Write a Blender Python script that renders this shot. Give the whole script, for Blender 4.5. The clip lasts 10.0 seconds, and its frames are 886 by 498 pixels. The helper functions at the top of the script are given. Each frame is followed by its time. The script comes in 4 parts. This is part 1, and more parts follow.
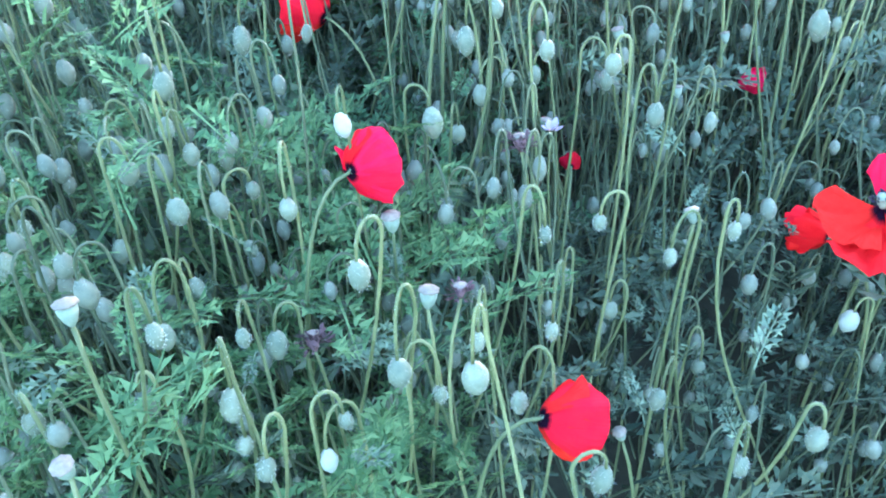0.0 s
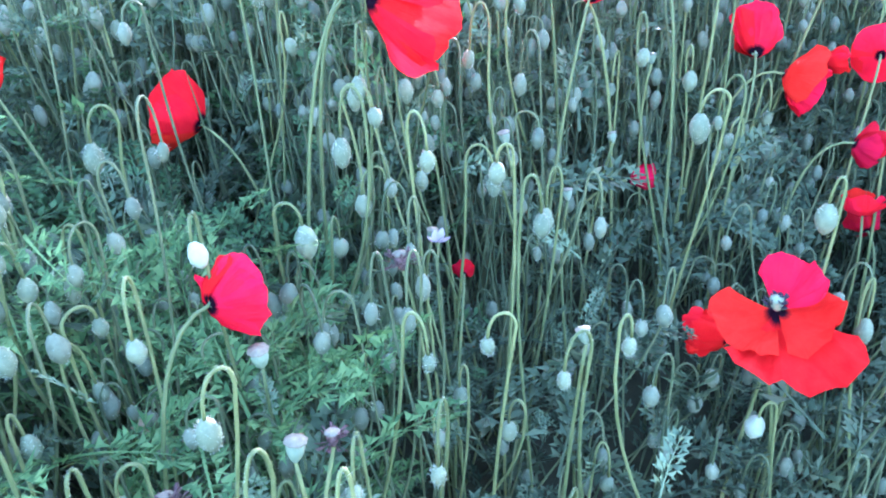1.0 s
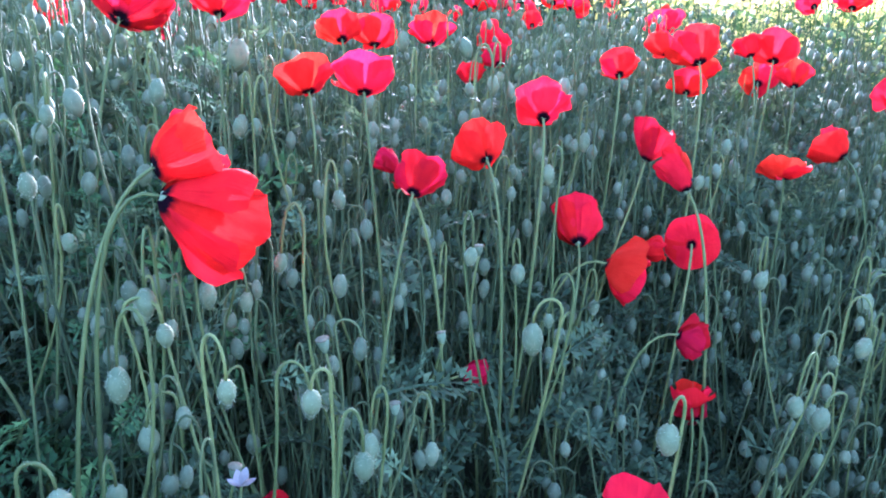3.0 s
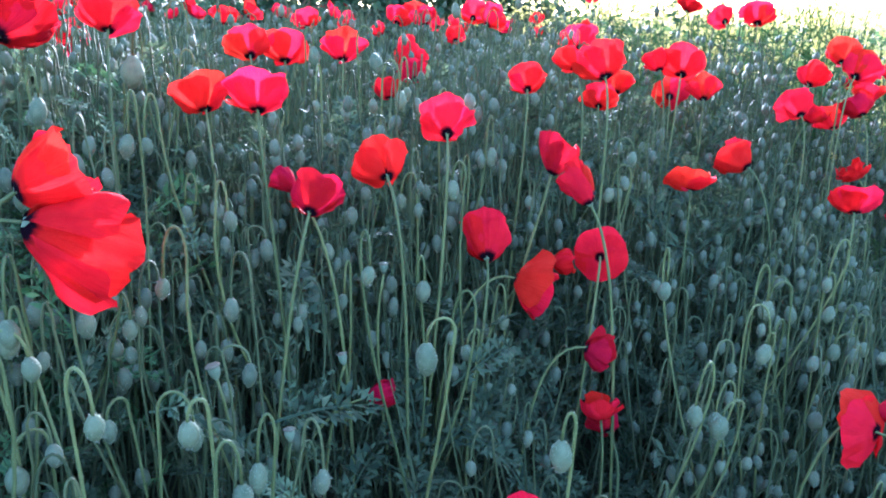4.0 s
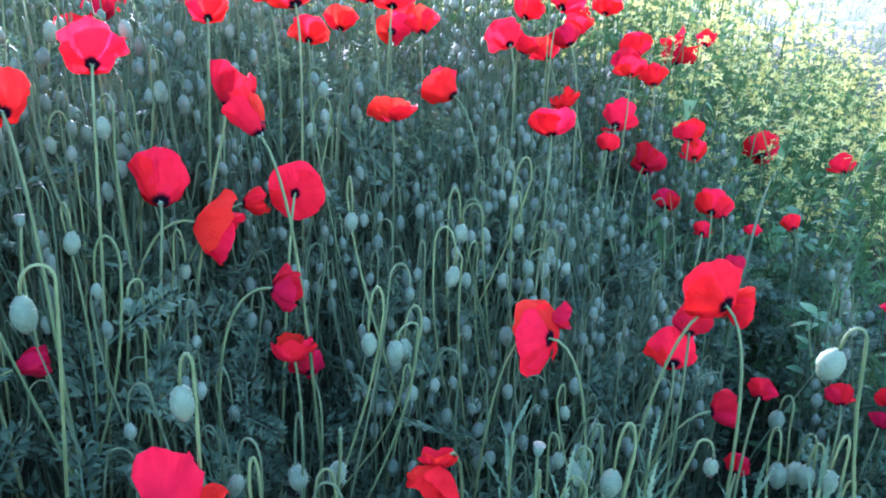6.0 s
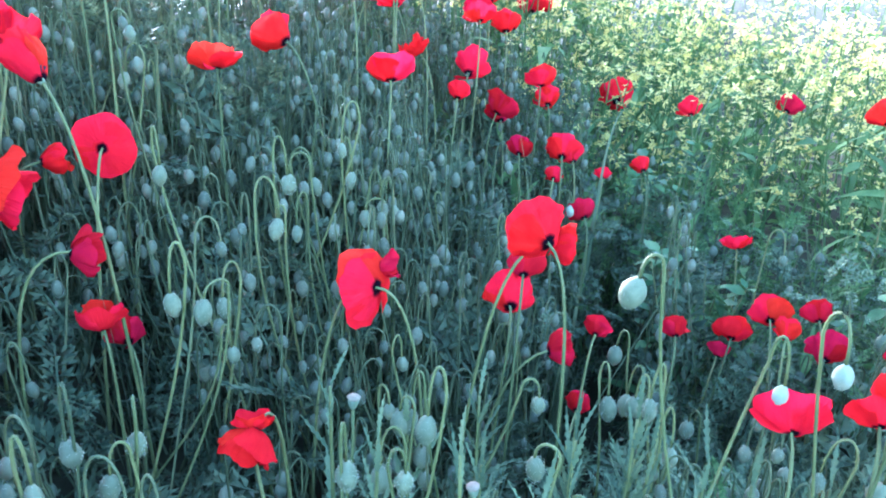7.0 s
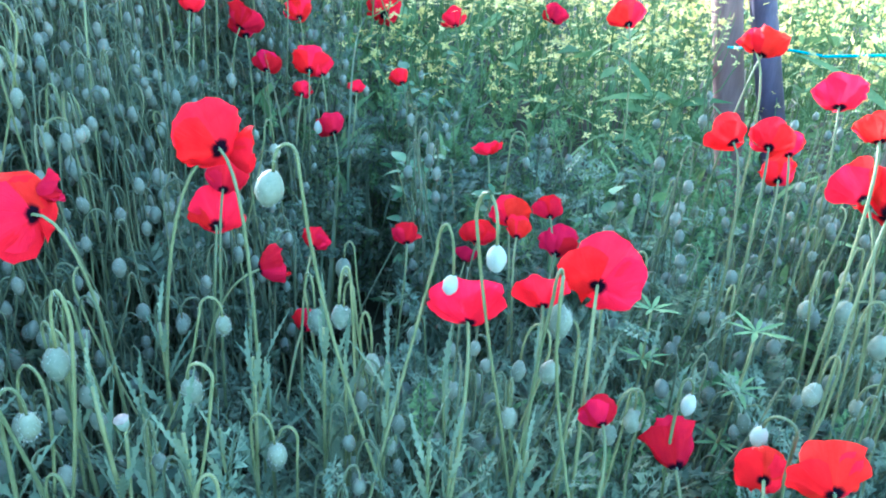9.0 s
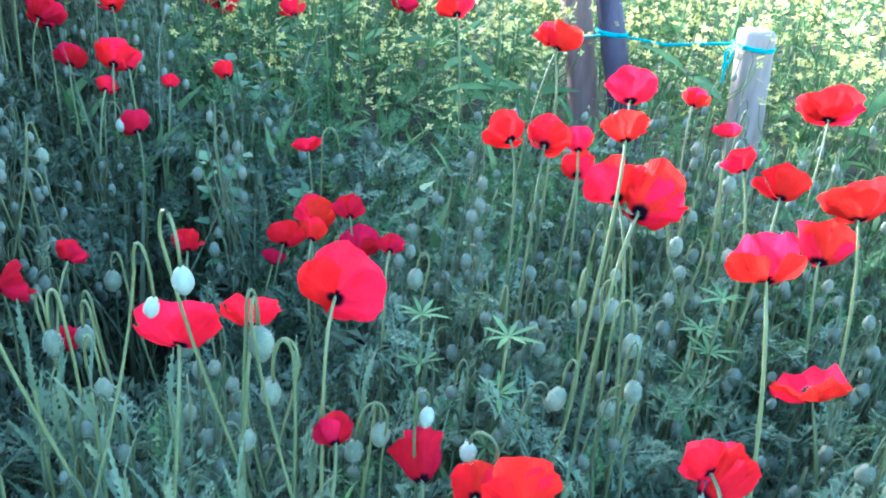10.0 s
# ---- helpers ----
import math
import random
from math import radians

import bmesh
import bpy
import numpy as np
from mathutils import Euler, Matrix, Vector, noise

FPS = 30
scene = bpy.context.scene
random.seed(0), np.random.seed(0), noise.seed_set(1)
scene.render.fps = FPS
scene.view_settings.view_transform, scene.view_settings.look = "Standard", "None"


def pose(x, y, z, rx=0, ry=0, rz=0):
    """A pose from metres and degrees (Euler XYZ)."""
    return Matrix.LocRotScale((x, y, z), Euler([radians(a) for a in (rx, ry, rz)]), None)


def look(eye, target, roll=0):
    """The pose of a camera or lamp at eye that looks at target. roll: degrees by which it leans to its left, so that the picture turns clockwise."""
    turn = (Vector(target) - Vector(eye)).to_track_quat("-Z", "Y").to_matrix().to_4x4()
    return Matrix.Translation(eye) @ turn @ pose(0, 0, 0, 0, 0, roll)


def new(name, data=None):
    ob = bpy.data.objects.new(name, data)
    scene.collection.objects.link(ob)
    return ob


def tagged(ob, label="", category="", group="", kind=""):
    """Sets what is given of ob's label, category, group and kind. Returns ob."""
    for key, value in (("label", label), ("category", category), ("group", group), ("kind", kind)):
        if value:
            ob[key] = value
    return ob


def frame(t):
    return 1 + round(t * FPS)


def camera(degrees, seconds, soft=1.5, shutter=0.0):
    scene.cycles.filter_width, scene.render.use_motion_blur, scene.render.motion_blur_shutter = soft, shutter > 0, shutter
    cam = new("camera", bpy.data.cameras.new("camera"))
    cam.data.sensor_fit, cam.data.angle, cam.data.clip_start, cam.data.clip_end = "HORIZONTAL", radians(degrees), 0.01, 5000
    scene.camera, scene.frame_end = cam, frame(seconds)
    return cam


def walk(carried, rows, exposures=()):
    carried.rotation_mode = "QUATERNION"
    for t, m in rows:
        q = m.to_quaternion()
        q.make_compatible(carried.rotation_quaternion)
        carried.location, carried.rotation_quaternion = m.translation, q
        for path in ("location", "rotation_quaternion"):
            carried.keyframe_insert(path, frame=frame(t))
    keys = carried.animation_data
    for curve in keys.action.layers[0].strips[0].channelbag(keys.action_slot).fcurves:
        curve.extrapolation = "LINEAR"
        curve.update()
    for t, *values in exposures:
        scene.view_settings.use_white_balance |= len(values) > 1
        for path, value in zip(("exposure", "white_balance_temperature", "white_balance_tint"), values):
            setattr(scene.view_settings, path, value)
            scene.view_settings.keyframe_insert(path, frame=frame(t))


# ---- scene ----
cam = camera(60.2, 10.0, soft=2.0)
PATH = [
    (0, (0.042, -0.002, 0.998), (-0.095, 1.632, -0.146), -3.5),
    (0.5, (0.065, 0.015, 1.011), (0.024, 1.713, -0.045), -3.6),
    (1, (0.071, 0.051, 1.001), (0.145, 1.792, 0.02), -2.1),
    (1.5, (0.065, 0.104, 0.975), (0.297, 1.878, 0.082), 1.3),
    (2, (0.078, 0.124, 0.992), (0.417, 1.917, 0.174), 1.9),
    (2.5, (0.084, 0.132, 1.006), (0.515, 1.948, 0.288), 2.2),
    (2.7, (0.088, 0.137, 1.013), (0.557, 1.958, 0.333), 2.4),
    (3.8, (0.121, 0.137, 1.026), (0.756, 1.94, 0.437), 2.4),
    (4, (0.134, 0.136, 1.023), (0.799, 1.926, 0.427), 2.5),
    (4.5, (0.172, 0.136, 1.013), (0.955, 1.873, 0.403), 2.8),
    (5, (0.202, 0.13, 1.008), (1.089, 1.805, 0.371), 2.8),
    (5.5, (0.234, 0.12, 1.003), (1.217, 1.734, 0.348), 2.6),
    (6.8, (0.314, 0.093, 0.974), (1.582, 1.45, 0.233), 2.7),
    (7, (0.331, 0.088, 0.971), (1.626, 1.41, 0.211), 2.7),
    (7.5, (0.35, 0.07, 0.963), (1.706, 1.31, 0.171), 2.4),
    (8, (0.366, 0.053, 0.954), (1.764, 1.219, 0.125), 2.3),
    (8.5, (0.396, 0.033, 0.937), (1.846, 1.102, 0.066), 2.5),
    (9, (0.44, 0.009, 0.936), (1.956, 0.961, 0.044), 3.5),
    (9.5, (0.492, -0.033, 0.936), (2.078, 0.785, 0.032), 4.3),
    (10, (0.54, -0.094, 0.951), (2.153, 0.657, 0.037), 4.9),
]
walk(cam, [(t, look(eye, target, roll)) for t, eye, target, roll in PATH],
     exposures=[(0.0, 4.57, 4750, 28), (1.0, 4.57, 4750, 30), (2.5, 4.02, 4700, 28), (4.0, 3.22, 4600, 22), (5.5, 3.45, 4600, 22), (7.0, 4.07, 4550, 20), (8.5, 4.22, 4550, 18), (10.0, 3.92, 4550, 17)])

# ---- light: low sun beyond the bank, clear sky ----
SUN_AZ, SUN_EL = 68.0, 10.0          # degrees: azimuth from +x towards +y, elevation
world = bpy.data.worlds.new("sky")
scene.world = world
world.use_nodes = True
wn = world.node_tree.nodes
sky = wn.new("ShaderNodeTexSky")
sky.sky_type = "NISHITA"
sky.sun_disc = False
sky.sun_elevation = radians(SUN_EL)
sky.sun_rotation = radians(90.0 - SUN_AZ)
sky.dust_density = 2.0
world.node_tree.links.new(sky.outputs[0], wn["Background"].inputs[0])
wn["Background"].inputs[1].default_value = 0.13
sun = new("sun", bpy.data.lights.new("sun", "SUN"))
sun.data.energy, sun.data.angle, sun.data.color = 4.2, radians(2.5), (1.0, 0.90, 0.77)
toward = Vector((math.cos(radians(SUN_AZ)) * math.cos(radians(SUN_EL)),
                 math.sin(radians(SUN_AZ)) * math.cos(radians(SUN_EL)), math.sin(radians(SUN_EL))))
sun.matrix_world = look(toward * 30, (0, 0, 0))


# ---- materials ----
def material(name, colors, rough=0.6, scale=60.0, thin=0.0, tint=None, vary=0.25, bump=0.2, gloss=0.3,
             island=False, stretch=(1, 1, 1)):
    """A surface of two colours mixed by noise at two scales, varied by piece; thin: share of light let through."""
    m = bpy.data.materials.new(name)
    m.use_nodes = True
    nt = m.node_tree
    nd, ln = nt.nodes, nt.links
    bsdf, out = nd["Principled BSDF"], nd["Material Output"]
    tex = nd.new("ShaderNodeTexCoord")
    mp = nd.new("ShaderNodeMapping")
    mp.inputs["Scale"].default_value = stretch
    ln.new(tex.outputs["Object"], mp.inputs[0])
    n1 = nd.new("ShaderNodeTexNoise")
    n1.inputs["Scale"].default_value, n1.inputs["Detail"].default_value = scale, 4
    n2 = nd.new("ShaderNodeTexNoise")
    n2.inputs["Scale"].default_value, n2.inputs["Detail"].default_value = scale * 7, 3
    for n in (n1, n2):
        ln.new(mp.outputs[0], n.inputs["Vector"])
    add = nd.new("ShaderNodeMath")
    add.operation = "MULTIPLY_ADD"
    ln.new(n2.outputs[0], add.inputs[0])
    add.inputs[1].default_value = 0.4
    ln.new(n1.outputs[0], add.inputs[2])
    ramp = nd.new("ShaderNodeMapRange")
    ramp.inputs[1].default_value, ramp.inputs[2].default_value = 0.45, 0.95
    ln.new(add.outputs[0], ramp.inputs[0])
    mix = nd.new("ShaderNodeMix")
    mix.data_type = "RGBA"
    mix.inputs[6].default_value, mix.inputs[7].default_value = (*colors[0], 1), (*colors[1], 1)
    ln.new(ramp.outputs[0], mix.inputs[0])
    rnd = nd.new("ShaderNodeNewGeometry" if island else "ShaderNodeObjectInfo")
    rv = rnd.outputs["Random Per Island"] if island else rnd.outputs["Random"]
    val = nd.new("ShaderNodeMapRange")
    val.inputs[3].default_value, val.inputs[4].default_value = 1 - vary, 1 + vary
    ln.new(rv, val.inputs[0])
    hsv = nd.new("ShaderNodeHueSaturation")
    ln.new(val.outputs[0], hsv.inputs["Value"])
    hue = nd.new("ShaderNodeMapRange")
    hue.inputs[3].default_value, hue.inputs[4].default_value = 0.5 + 0.05 * vary, 0.5 - 0.05 * vary
    ln.new(rv, hue.inputs[0])
    ln.new(hue.outputs[0], hsv.inputs["Hue"])
    ln.new(mix.outputs[2], hsv.inputs["Color"])
    ln.new(hsv.outputs[0], bsdf.inputs["Base Color"])
    bsdf.inputs["Roughness"].default_value = rough
    bsdf.inputs["Specular IOR Level"].default_value = gloss
    bp = nd.new("ShaderNodeBump")
    bp.inputs["Strength"].default_value, bp.inputs["Distance"].default_value = bump, 0.001
    ln.new(add.outputs[0], bp.inputs["Height"])
    ln.new(bp.outputs[0], bsdf.inputs["Normal"])
    if thin:
        tr = nd.new("ShaderNodeBsdfTranslucent")
        if tint:
            tr.inputs[0].default_value = (*tint, 1)
        else:
            ln.new(hsv.outputs[0], tr.inputs[0])
        sh = nd.new("ShaderNodeMixShader")
        sh.inputs[0].default_value = thin
        ln.new(bsdf.outputs[0], sh.inputs[1])
        ln.new(tr.outputs[0], sh.inputs[2])
        ln.new(sh.outputs[0], out.inputs[0])
    return m


def petal_material(name, colors, tint, thin):
    """Silky petal: fine wrinkles that run out from the base, a black blotch at the base."""
    m = material(name, colors, 0.75, 90.0, thin, None, 0.12, 0.35, 0.04, stretch=(1, 1, 1))
    nt = m.node_tree
    nd, ln = nt.nodes, nt.links
    tex = nd.new("ShaderNodeUVMap")
    mp = nd.new("ShaderNodeMapping")
    mp.inputs["Scale"].default_value = (26, 1.4, 1)
    ln.new(tex.outputs[0], mp.inputs[0])
    wr = nd.new("ShaderNodeTexNoise")
    wr.inputs["Scale"].default_value, wr.inputs["Detail"].default_value = 1.6, 5
    ln.new(mp.outputs[0], wr.inputs["Vector"])
    bp = nd.new("ShaderNodeBump")
    bp.inputs["Strength"].default_value, bp.inputs["Distance"].default_value = 0.7, 0.003
    ln.new(wr.outputs[0], bp.inputs["Height"])
    ln.new(bp.outputs[0], nd["Principled BSDF"].inputs["Normal"])
    sep = nd.new("ShaderNodeSeparateXYZ")
    ln.new(tex.outputs[0], sep.inputs[0])
    edge = nd.new("ShaderNodeMath")
    edge.operation = "MULTIPLY_ADD"
    ln.new(wr.outputs[0], edge.inputs[0])
    edge.inputs[1].default_value = -0.10
    ln.new(sep.outputs[1], edge.inputs[2])
    blot = nd.new("ShaderNodeMapRange")
    blot.inputs[1].default_value, blot.inputs[2].default_value = 0.09, 0.17
    ln.new(edge.outputs[0], blot.inputs[0])
    mix = nd.new("ShaderNodeMix")
    mix.data_type = "RGBA"
    mix.inputs[6].default_value = (0.012, 0.004, 0.010, 1)
    ln.new(blot.outputs[0], mix.inputs[0])
    hsv = nd["Hue/Saturation/Value"]
    ln.new(hsv.outputs[0], mix.inputs[7])
    ln.new(mix.outputs[2], nd["Principled BSDF"].inputs["Base Color"])
    ln.new(mix.outputs[2], nd["Translucent BSDF"].inputs[0])
    return m


RED = petal_material("petal_red", ((0.76, 0.009, 0.020), (0.86, 0.017, 0.023)), None, 0.28)
CRIMSON = petal_material("petal_crimson", ((0.50, 0.006, 0.030), (0.62, 0.012, 0.030)), None, 0.30)
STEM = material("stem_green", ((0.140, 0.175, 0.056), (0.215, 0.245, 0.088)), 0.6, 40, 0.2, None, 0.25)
# Darker copy of the stem green: shade inside the crowd is in the colour.
STEM_SHADED = material("stem_shaded", ((0.080, 0.108, 0.044), (0.145, 0.172, 0.074)), 0.65, 40, 0.2, None, 0.35, island=True)
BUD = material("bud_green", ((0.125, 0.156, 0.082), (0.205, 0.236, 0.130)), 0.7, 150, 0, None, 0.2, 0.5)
# Bud green again, darkened in colour for the shaded crowd.
BUD_SHADED = material("bud_shaded", ((0.105, 0.128, 0.072), (0.175, 0.200, 0.116)), 0.7, 150, 0, None, 0.28, 0.5, island=True)
BUD_PALE = material("bud_pale", ((0.36, 0.41, 0.26), (0.47, 0.50, 0.34)), 0.6, 120, 0.15, None, 0.1, 0.3)
HAIR = material("hair", ((0.42, 0.47, 0.34), (0.54, 0.58, 0.43)), 0.5, 40, 0.4, None, 0.2)
CAPSULE = material("capsule", ((0.16, 0.21, 0.12), (0.24, 0.29, 0.18)), 0.6, 120, 0, None, 0.2, 0.4)
CROWN = material("capsule_lid", ((0.15, 0.13, 0.08), (0.27, 0.24, 0.15)), 0.7, 300, 0, None, 0.2, 0.5)
STAMEN = material("stamen", ((0.012, 0.008, 0.014), (0.04, 0.03, 0.04)), 0.7, 300, 0, None, 0.2)
DRY = material("dry_brown", ((0.10, 0.06, 0.05), (0.22, 0.14, 0.12)), 0.8, 200, 0.1, None, 0.3, 0.6)
# Blue-green leaf, with the bank's deep shade put into a darker colour.
LEAF_SHADED = material("leaf_blue_green_shaded", ((0.062, 0.095, 0.047), (0.125, 0.166, 0.082)), 0.72, 45, 0.30, None, 0.42, 0.4, 0.2, True)
FEATHER = material("leaf_feathery", ((0.10, 0.19, 0.06), (0.18, 0.29, 0.095)), 0.7, 45, 0.35, None, 0.35, 0.3, 0.2, True)
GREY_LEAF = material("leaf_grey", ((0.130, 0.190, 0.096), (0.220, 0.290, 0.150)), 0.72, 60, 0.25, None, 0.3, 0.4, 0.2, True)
SHOOT_LEAF = material("leaf_shoot", ((0.105, 0.155, 0.075), (0.180, 0.240, 0.120)), 0.72, 60, 0.25, None, 0.3, 0.4, 0.2)
BROAD = material("leaf_broad", ((0.07, 0.15, 0.045), (0.13, 0.23, 0.075)), 0.65, 60, 0.3, None, 0.3, 0.4, 0.4, True)
RAPE_LEAF = material("rape_green", ((0.09, 0.17, 0.05), (0.17, 0.26, 0.08)), 0.72, 30, 0.35, None, 0.35, 0.3, 0.2, True)
RAPE_FLOWER = material("rape_yellow", ((0.58, 0.50, 0.09), (0.72, 0.66, 0.22)), 0.6, 80, 0.35, None, 0.2, 0.2, 0.2, True)
HEDGE = material("hedge_leaf", ((0.04, 0.08, 0.035), (0.08, 0.13, 0.055)), 0.55, 20, 0.25, None, 0.4, 0.3, 0.3, True)
LILAC = material("faded_lilac", ((0.34, 0.29, 0.28), (0.46, 0.41, 0.39)), 0.7, 200, 0.2, None, 0.1)
STRAW = material("dry_straw", ((0.45, 0.28, 0.16), (0.58, 0.40, 0.25)), 0.8, 150, 0.2, None, 0.1)
FAR_RED = material("far_bloom", ((0.75, 0.02, 0.03), (0.85, 0.04, 0.03)), 0.5, 60, 0.4, None, 0.15, 0.2, 0.2, True)
SOIL = material("soil", ((0.030, 0.030, 0.018), (0.060, 0.062, 0.032)), 0.95, 18, 0, None, 0.0, 1.0, 0.1)
WOOD = material("weathered_wood", ((0.30, 0.23, 0.17), (0.48, 0.39, 0.30)), 0.85, 30, 0, None, 0.1, 0.8, 0.2, stretch=(1, 1, 0.12))
BROWN_WOOD = material("brown_wood", ((0.16, 0.10, 0.075), (0.27, 0.19, 0.14)), 0.85, 30, 0, None, 0.1, 0.8, 0.2, stretch=(1, 1, 0.12))
DARK_POLE = material("dark_pole", ((0.030, 0.024, 0.034), (0.075, 0.06, 0.08)), 0.55, 40, 0, None, 0.05, 0.5, 0.4, stretch=(1, 1, 0.2))
ROPE = material("rope_teal", ((0.02, 0.26, 0.24), (0.04, 0.40, 0.36)), 0.6, 400, 0, None, 0.05, 0.8)

rng = np.random.default_rng(7)


# ---- mesh tools ----
class Geo:
    """Gathers vertices and faces for one mesh."""

    def __init__(self):
        self.v, self.f, self.n, self.uv = [], [], 0, []

    def add(self, verts, faces, uv=None):
        self.v.append(np.asarray(verts, dtype=np.float64))
        self.f.append([tuple(int(i) + self.n for i in f) for f in faces])
        self.n += len(verts)
        if uv is not None:
            self.uv.append(uv)

    def mesh(self, name, mat, smooth=True, shift=None):
        me = bpy.data.meshes.new(name)
        v = np.concatenate(self.v)
        if shift is not None:
            v = v - np.asarray(shift)
        me.from_pydata(v.tolist(), [], [f for fs in self.f for f in fs])
        me.materials.append(mat)
        if smooth:
            me.polygons.foreach_set("use_smooth", np.ones(len(me.polygons), dtype=bool))
        if self.uv:
            lay = me.uv_layers.new(name="UVMap")
            idx = np.empty(len(me.loops), dtype=np.int32)
            me.loops.foreach_get("vertex_index", idx)
            lay.data.foreach_set("uv", np.concatenate(self.uv)[idx].astype(np.float32).ravel())
        return me


def part(name, geo, mat, parent=None, label="", smooth=True, shift=None, kind=""):
    ob = new(name, geo.mesh(name, mat, smooth, shift))
    ob.parent = parent
    return tagged(ob, label, kind=kind)


def tube_geo(geo, pts, radii, sides=5, cap=True):
    """A round stalk along points, its radius given at each one."""
    pts = np.asarray(pts, dtype=np.float64)
    n = len(pts)
    t = np.gradient(pts, axis=0)
    t /= np.linalg.norm(t, axis=1)[:, None] + 1e-12
    ref = np.array((0.31, 0.95, 0.05))
    a = np.cross(t, ref)
    a /= np.linalg.norm(a, axis=1)[:, None] + 1e-12
    b = np.cross(t, a)
    ang = np.linspace(0, 2 * math.pi, sides, endpoint=False)
    ring = a[:, None, :] * np.cos(ang)[None, :, None] + b[:, None, :] * np.sin(ang)[None, :, None]
    verts = (pts[:, None, :] + ring * np.asarray(radii).reshape(-1, 1, 1)).reshape(-1, 3)
    faces = [(i * sides + j, i * sides + (j + 1) % sides, (i + 1) * sides + (j + 1) % sides, (i + 1) * sides + j)
             for i in range(n - 1) for j in range(sides)]
    if cap:
        faces.append(tuple(range((n - 1) * sides, n * sides)))
    geo.add(verts, faces)


def bezier(p0, p1, p2, p3, n):
    s = np.linspace(0, 1, n)[:, None]
    return (1 - s) ** 3 * p0 + 3 * (1 - s) ** 2 * s * p1 + 3 * (1 - s) * s * s * p2 + s ** 3 * p3


def hairs_geo(geo, base, out, length, width=0.0002):
    """Fine bristles: one thin sliver each."""
    side = np.cross(out, rng.normal(size=out.shape))
    side /= np.linalg.norm(side, axis=1)[:, None] + 1e-12
    tip = base + out * length[:, None] + rng.normal(size=base.shape) * 0.0004
    v = np.stack((base - side * width, base + side * width, tip), axis=1).reshape(-1, 3)
    geo.add(v, [(3 * i, 3 * i + 1, 3 * i + 2) for i in range(len(base))])


def scatter_geo(geo, tv, tf, places, yaw, pitch, size, roll=None):
    """Adds one copy of a template leaf for each place, turned and sized."""
    n, k = len(places), len(tv)
    cy, sy, cp, sp = np.cos(yaw), np.sin(yaw), np.cos(pitch), np.sin(pitch)
    v = np.repeat(tv[None], n, axis=0) * size[:, None, None]
    if roll is not None:
        cr, sr = np.cos(roll)[:, None], np.sin(roll)[:, None]
        v = np.stack((v[..., 0], v[..., 1] * cr - v[..., 2] * sr, v[..., 1] * sr + v[..., 2] * cr), axis=-1)
    x = v[..., 0] * cp[:, None] - v[..., 2] * sp[:, None]
    z = v[..., 0] * sp[:, None] + v[..., 2] * cp[:, None]
    y = v[..., 1]
    w = np.stack((x * cy[:, None] - y * sy[:, None], x * sy[:, None] + y * cy[:, None], z), axis=-1) + places[:, None, :]
    faces = []
    for i in range(n):
        o = i * k
        faces.extend([tuple(o + j for j in f) for f in tf])
    geo.add(w.reshape(-1, 3), faces)


# ---- the lie of the land ----
def smooth01(s):
    s = np.clip(s, 0, 1)
    return s * s * (3 - 2 * s)


def ground_z(x, y):
    """A bank that rises away from the path, then a nearly level field."""
    d = y - 0.45 * x
    bank = 0.10 + 0.38 * smooth01((d + 0.05) / 1.1)
    r = np.hypot(x - 0.3, y)
    far = 0.30 * smooth01((r - 2.5) / 7.0) * (1 - smooth01((d + 0.05) / 1.1))
    bumps = 0.012 * np.sin(x * 9 + y * 4) * np.sin(y * 11 - x * 3)
    return bank + far + bumps


def ground_sheet():
    g = Geo()
    rr = np.concatenate((np.linspace(0, 3.2, 60), np.geomspace(3.4, 900, 30)))
    aa = np.linspace(0, 2 * math.pi, 96, endpoint=False)
    rad, ang = np.meshgrid(rr, aa, indexing="ij")
    x, y = 0.6 + rad * np.cos(ang), 0.4 + rad * np.sin(ang)
    z = ground_z(x, y)
    v = np.stack((x, y, z), axis=-1).reshape(-1, 3)
    n = len(aa)
    f = [(i * n + j, (i + 1) * n + j, (i + 1) * n + (j + 1) % n, i * n + (j + 1) % n) for i in range(len(rr) - 1) for j in range(n)]
    g.add(v, f)
    return tagged(part("ground", g, SOIL), "dark bare soil under the poppies and the field", "ground", kind="structure")


ground_sheet()


